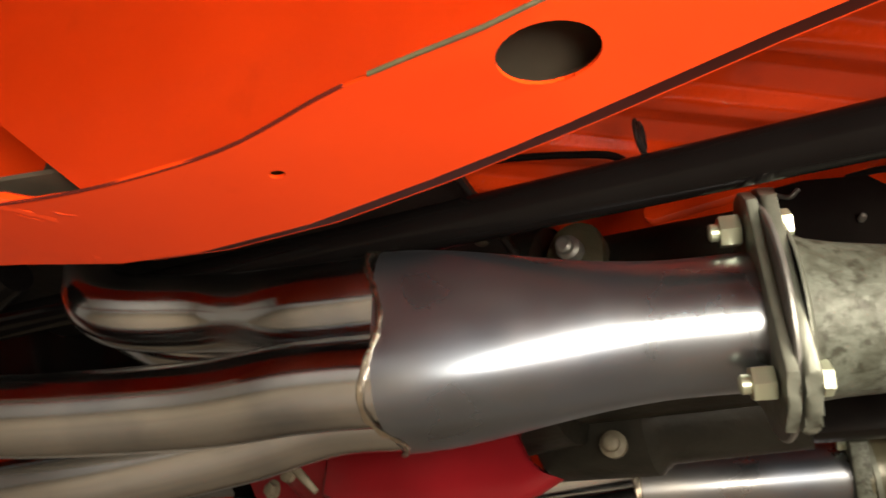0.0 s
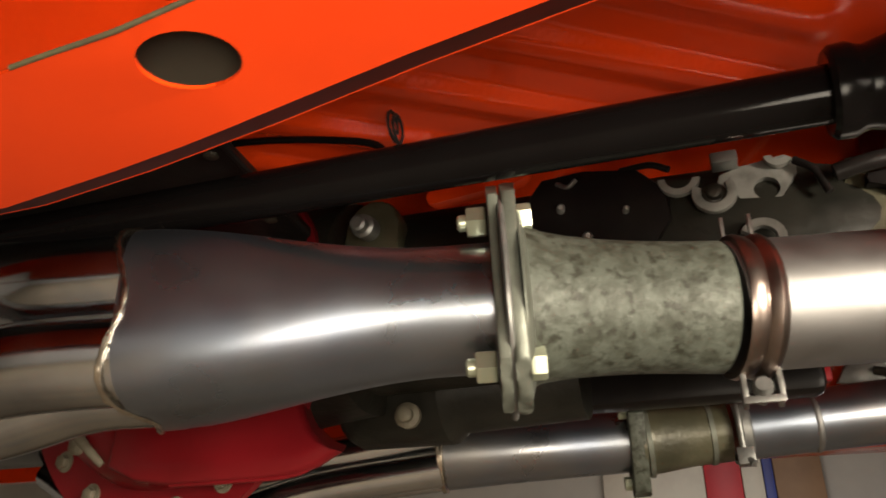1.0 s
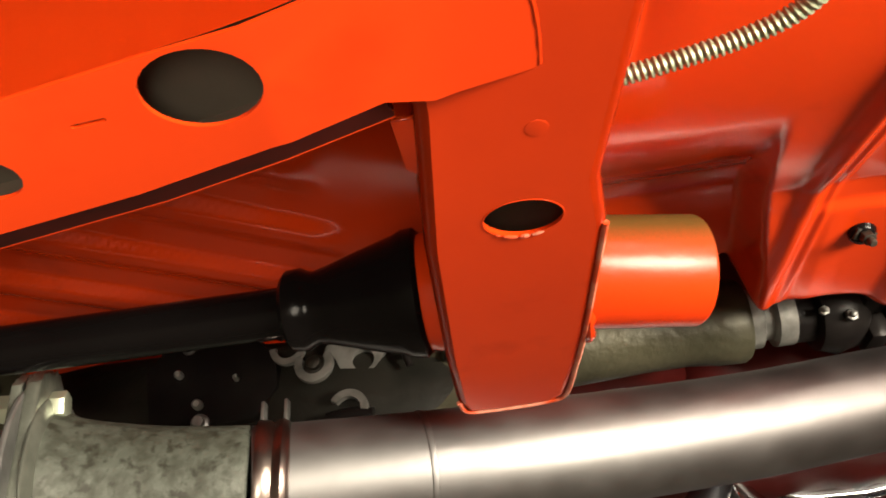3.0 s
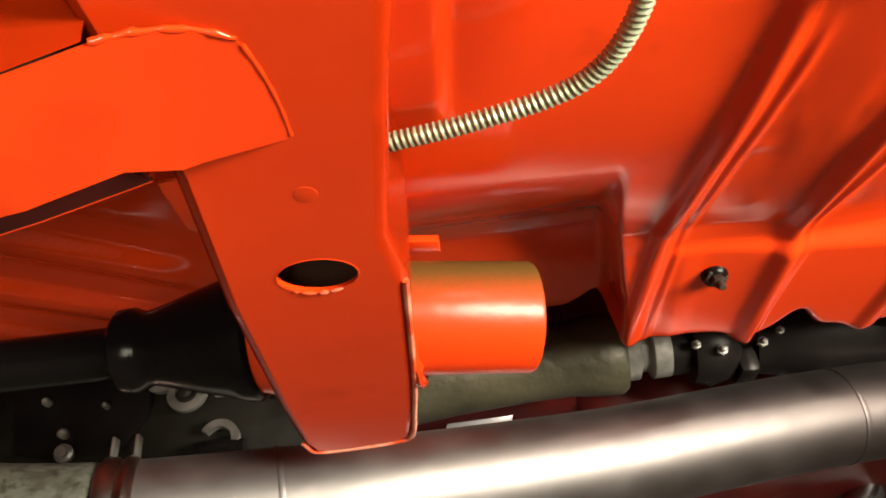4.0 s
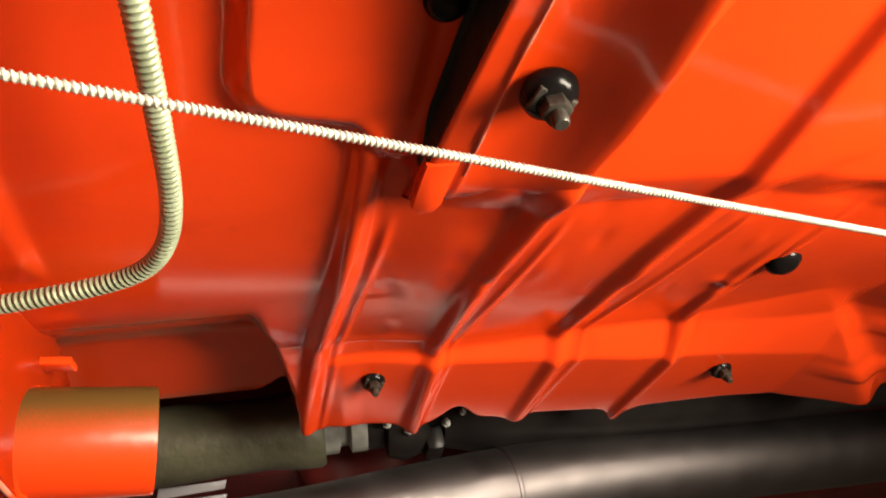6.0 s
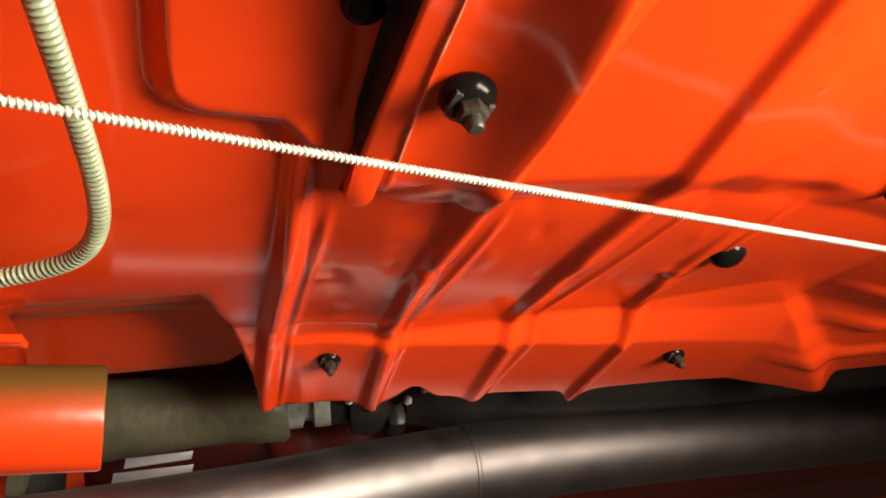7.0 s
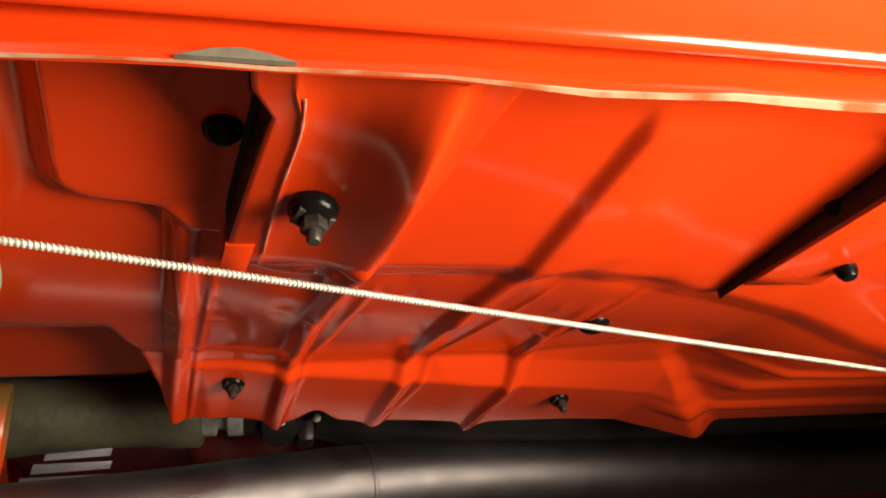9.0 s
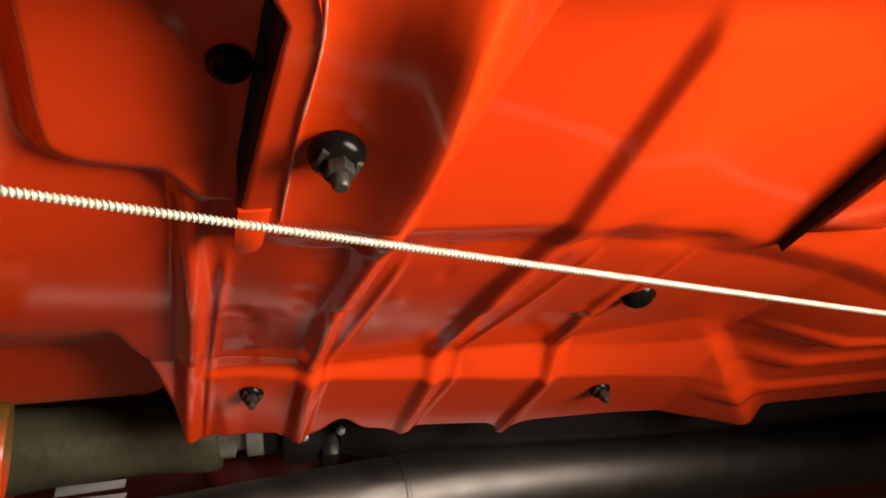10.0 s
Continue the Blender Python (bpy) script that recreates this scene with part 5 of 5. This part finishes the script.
prism(bm, [(0, 0), (0.12, 0.01), (0.13, 0.05), (0.06, 0.06), (0.0, 0.05)], (0, 0, 1), 0.03, (-0.56, 0.16, 1.765), (1, 0, 0), 0.004)
tagged(part("suspension_arm", bm, BLACK), "dark front suspension arm", "suspension arm")

# added black sheet: covers the lit floor and darkens the header's reflections
bm = bmesh.new()
pts = [(-0.60, 0.172), (-0.30, 0.172), (-0.20, 0.19), (-0.172, 0.21), (-0.165, 0.26), (-0.175, 0.40), (-0.20, 0.43), (-0.60, 0.43)]
prism(bm, pts, (0, 0, 1), 0.004, (0, 0, 1.8265), (1, 0, 0), 0.001)
DARK_PANEL = thing("dark_panel", (-0.4, 0.3, 1.828), "added black panel that darkens the front floor and header reflections", "panel")
part("panel", bm, GREASE, DARK_PANEL)
bm = bmesh.new()
tube(bm, curve([(-0.30, 0.174, 1.8262), (-0.205, 0.190, 1.8262), (-0.176, 0.210, 1.8262), (-0.168, 0.26, 1.8262), (-0.177, 0.40, 1.8262)], 6), 0.0022, 8)
part("edge_rib", bm, GREASE, DARK_PANEL)
for x, y in ((-0.19, 0.225), (-0.182, 0.30), (-0.19, 0.375), (-0.27, 0.20)):
    bm = bmesh.new()
    lathe(bm, (x, y, 1.8268), (0, 0, -1), [(0, 0.0045), (0.0012, 0.0042), (0.002, 0.0025)], 14)
    part("screw", bm, SOOT, DARK_PANEL)

# ---- far side of the underbody ----
SH = thing("heat_shield", (0.25, 0.605, 1.83), "crumpled silver heat shield on the tunnel wall", "heat shield")
for k in range(4):
    bm = bmesh.new()
    prism(bm, [(0, 0), (0.084 - 0.010 * k, 0.003), (0.086 - 0.010 * k, 0.0098), (0.002, 0.0085)], (0, -1, -0.5), 0.003, (0.208 + 0.010 * k, 0.607 - 0.004 * k, 1.810 + 0.0102 * k), (1, 0.03, 0), 0.0008)
    part("fin", bm, FOIL, SH)
BR = thing("exhaust_hanger", (0.22, 0.80, 1.80), "grey crumpled exhaust hanger bracket on the far floor", "bracket")
bm = bmesh.new()
prism(bm, [(0, 0), (0.03, -0.006), (0.075, 0.0), (0.085, 0.018), (0.05, 0.026), (0.012, 0.02)], (0, -1, -0.2), 0.012, (0.168, 0.80, 1.806), (1, 0.02, 0.02), 0.003)
part("plate", bm, ALLOY, BR)
bm = bmesh.new()
tube(bm, curve([(0.20, 0.785, 1.812), (0.225, 0.78, 1.806), (0.25, 0.785, 1.816), (0.262, 0.79, 1.83)], 6), 0.004, 12)
part("rod", bm, SOOT, BR)
bm = bmesh.new()
box(bm, (0.150, 0.79, 1.808), (0.166, 0.80, 1.826), 0.002)
part("rubber", bm, RED, BR, "red hanger bush")

LOOP = thing("crossover_pipe", (0.45, 0.82, 1.78), "polished twin U-bend pipes beyond the far exhaust", "exhaust pipe")
bm = bmesh.new()
tube(bm, curve([(0.405, 0.82, 1.91), (0.406, 0.82, 1.835), (0.411, 0.82, 1.812), (0.426, 0.82, 1.792), (0.450, 0.82, 1.781), (0.485, 0.82, 1.777), (0.56, 0.82, 1.779), (0.64, 0.82, 1.80), (0.68, 0.82, 1.90)], 8), 0.0165, 32)
part("outer_bend", bm, POLISH, LOOP)
bm = bmesh.new()
tube(bm, curve([(0.443, 0.845, 1.91), (0.444, 0.845, 1.840), (0.452, 0.845, 1.821), (0.470, 0.845, 1.810), (0.50, 0.845, 1.806), (0.56, 0.845, 1.808), (0.60, 0.845, 1.83), (0.61, 0.845, 1.90)], 8), 0.0110, 24)
part("inner_bend", bm, POLISH, LOOP)
bm = bmesh.new()
lathe(bm, (0.500, 0.82, 1.7772), (1, 0, 0.01), [(0, 0.0165), (0.001, 0.0205), (0.004, 0.0215), (0.020, 0.0215), (0.023, 0.0205), (0.024, 0.0165)], 28)
part("collar", bm, ALLOY, LOOP, "pale joint collar")

# ---- cables ----
SPR = thing("spring_cable", (0.30, 0.16, 1.78), "dull green-grey cable wrapped in a coil spring", "cable")
path = curve([(0.251, 0.186, 1.7915), (0.275, 0.181, 1.790), (0.303, 0.1745, 1.790), (0.319, 0.166, 1.790), (0.3285, 0.151, 1.790), (0.3335, 0.130, 1.791), (0.336, 0.10, 1.792), (0.338, 0.06, 1.793), (0.340, 0.0, 1.796), (0.341, -0.03, 1.80)], 14)
bm = bmesh.new()
tube(bm, path, [0.0022 + 0.0008 * float(step(0.30, 0.335, p.x)) for p in path], 12)
part("sheath", bm, SPRING, SPR)
lens = [0.0]
for a, b in zip(path, path[1:]):
    lens.append(lens[-1] + (b - a).length)
fr = ring_frames(path)
coil = []
turns = lens[-1] / 0.0022
steps = int(turns * 10)
for k in range(steps + 1):
    s = lens[-1] * k / steps
    i = min(max(int(np.searchsorted(lens, s)) - 1, 0), len(path) - 2)
    f = (s - lens[i]) / (lens[i + 1] - lens[i])
    p = path[i].lerp(path[i + 1], f)
    u, v = fr[i][1].lerp(fr[i + 1][1], f), fr[i][2].lerp(fr[i + 1][2], f)
    a = 2 * math.pi * turns * k / steps
    coil.append(p + (u * math.cos(a) + v * math.sin(a)) * 0.0027)
bm = bmesh.new()
tube(bm, coil, 0.00085, 6)
part("coil", bm, SPRING, SPR)
bm = bmesh.new()
lathe(bm, (0.243, 0.1905, 1.793), (1, -0.25, -0.1), [(0, 0.0018), (0.010, 0.0018)], 12)
part("ferrule", bm, PAINT, SPR, "orange overspray at the cable end")

ROPE = thing("brake_cable", (0.5, 0.11, 1.76), "taut bright wire-wound steel parking-brake cable", "cable")
r0, r1 = Vector((0.13, -0.0201, 1.7562)), Vector((1.60, 0.527, 1.7945))
d = (r1 - r0).normalized()
u = d.cross(Vector((0, 0, 1))).normalized()
v = d.cross(u)
L = (r1 - r0).length
bm = bmesh.new()
lathe(bm, r0, d, [(0, 0.00095), (L, 0.00095)], 12)
part("core", bm, CABLE, ROPE)
bm = bmesh.new()
pitch, per = 0.0015, 8
n = int(L / pitch * per)
tube(bm, [r0 + d * (L * k / n) + (u * math.cos(2 * math.pi * k / per) + v * math.sin(2 * math.pi * k / per)) * 0.00088 for k in range(n + 1)], 0.00050, 6)
part("winding", bm, CABLE, ROPE, "bright close-wound wire round the cable")

# ---- boards on the far wall ----
for x0, x1, mat, label in ((-0.80, -0.09, CREAM, "cream board standing against the far wall"), (-0.085, 0.16, RED, "red board standing against the far wall"),
                           (0.165, 0.30, CREAM, "narrow cream board standing against the far wall"), (0.305, 0.37, BLUE, "narrow blue board standing against the far wall"),
                           (0.375, 0.68, TAN, "tan board standing against the far wall")):
    bm = bmesh.new()
    box(bm, (x0, 5.88, 0.0), (x1, 5.95, 3.1), 0.004)
    tagged(part("wall_board", bm, mat, raw=True), label, "board", "boards on the far wall")
BANNER = thing("banner", (1.25, 4.5, 0.0), "dark blue banner with unreadable white lettering", "banner")
bm = bmesh.new()
box(bm, (1.15, 5.86, 0.0), (2.6, 5.90, 3.1), 0.004)
part("cloth", bm, BLUE, BANNER, raw=True)
for r in range(6):
    for k in range(6):
        bm = bmesh.new()
        box(bm, (1.25 + 0.22 * k, 5.85, 2.02 + 0.17 * r), (1.40 + 0.22 * k + 0.03 * ((k * 7 + r) % 3), 5.864, 2.10 + 0.17 * r), 0.002)
        part("lettering_bar", bm, CREAM, BANNER, raw=True)
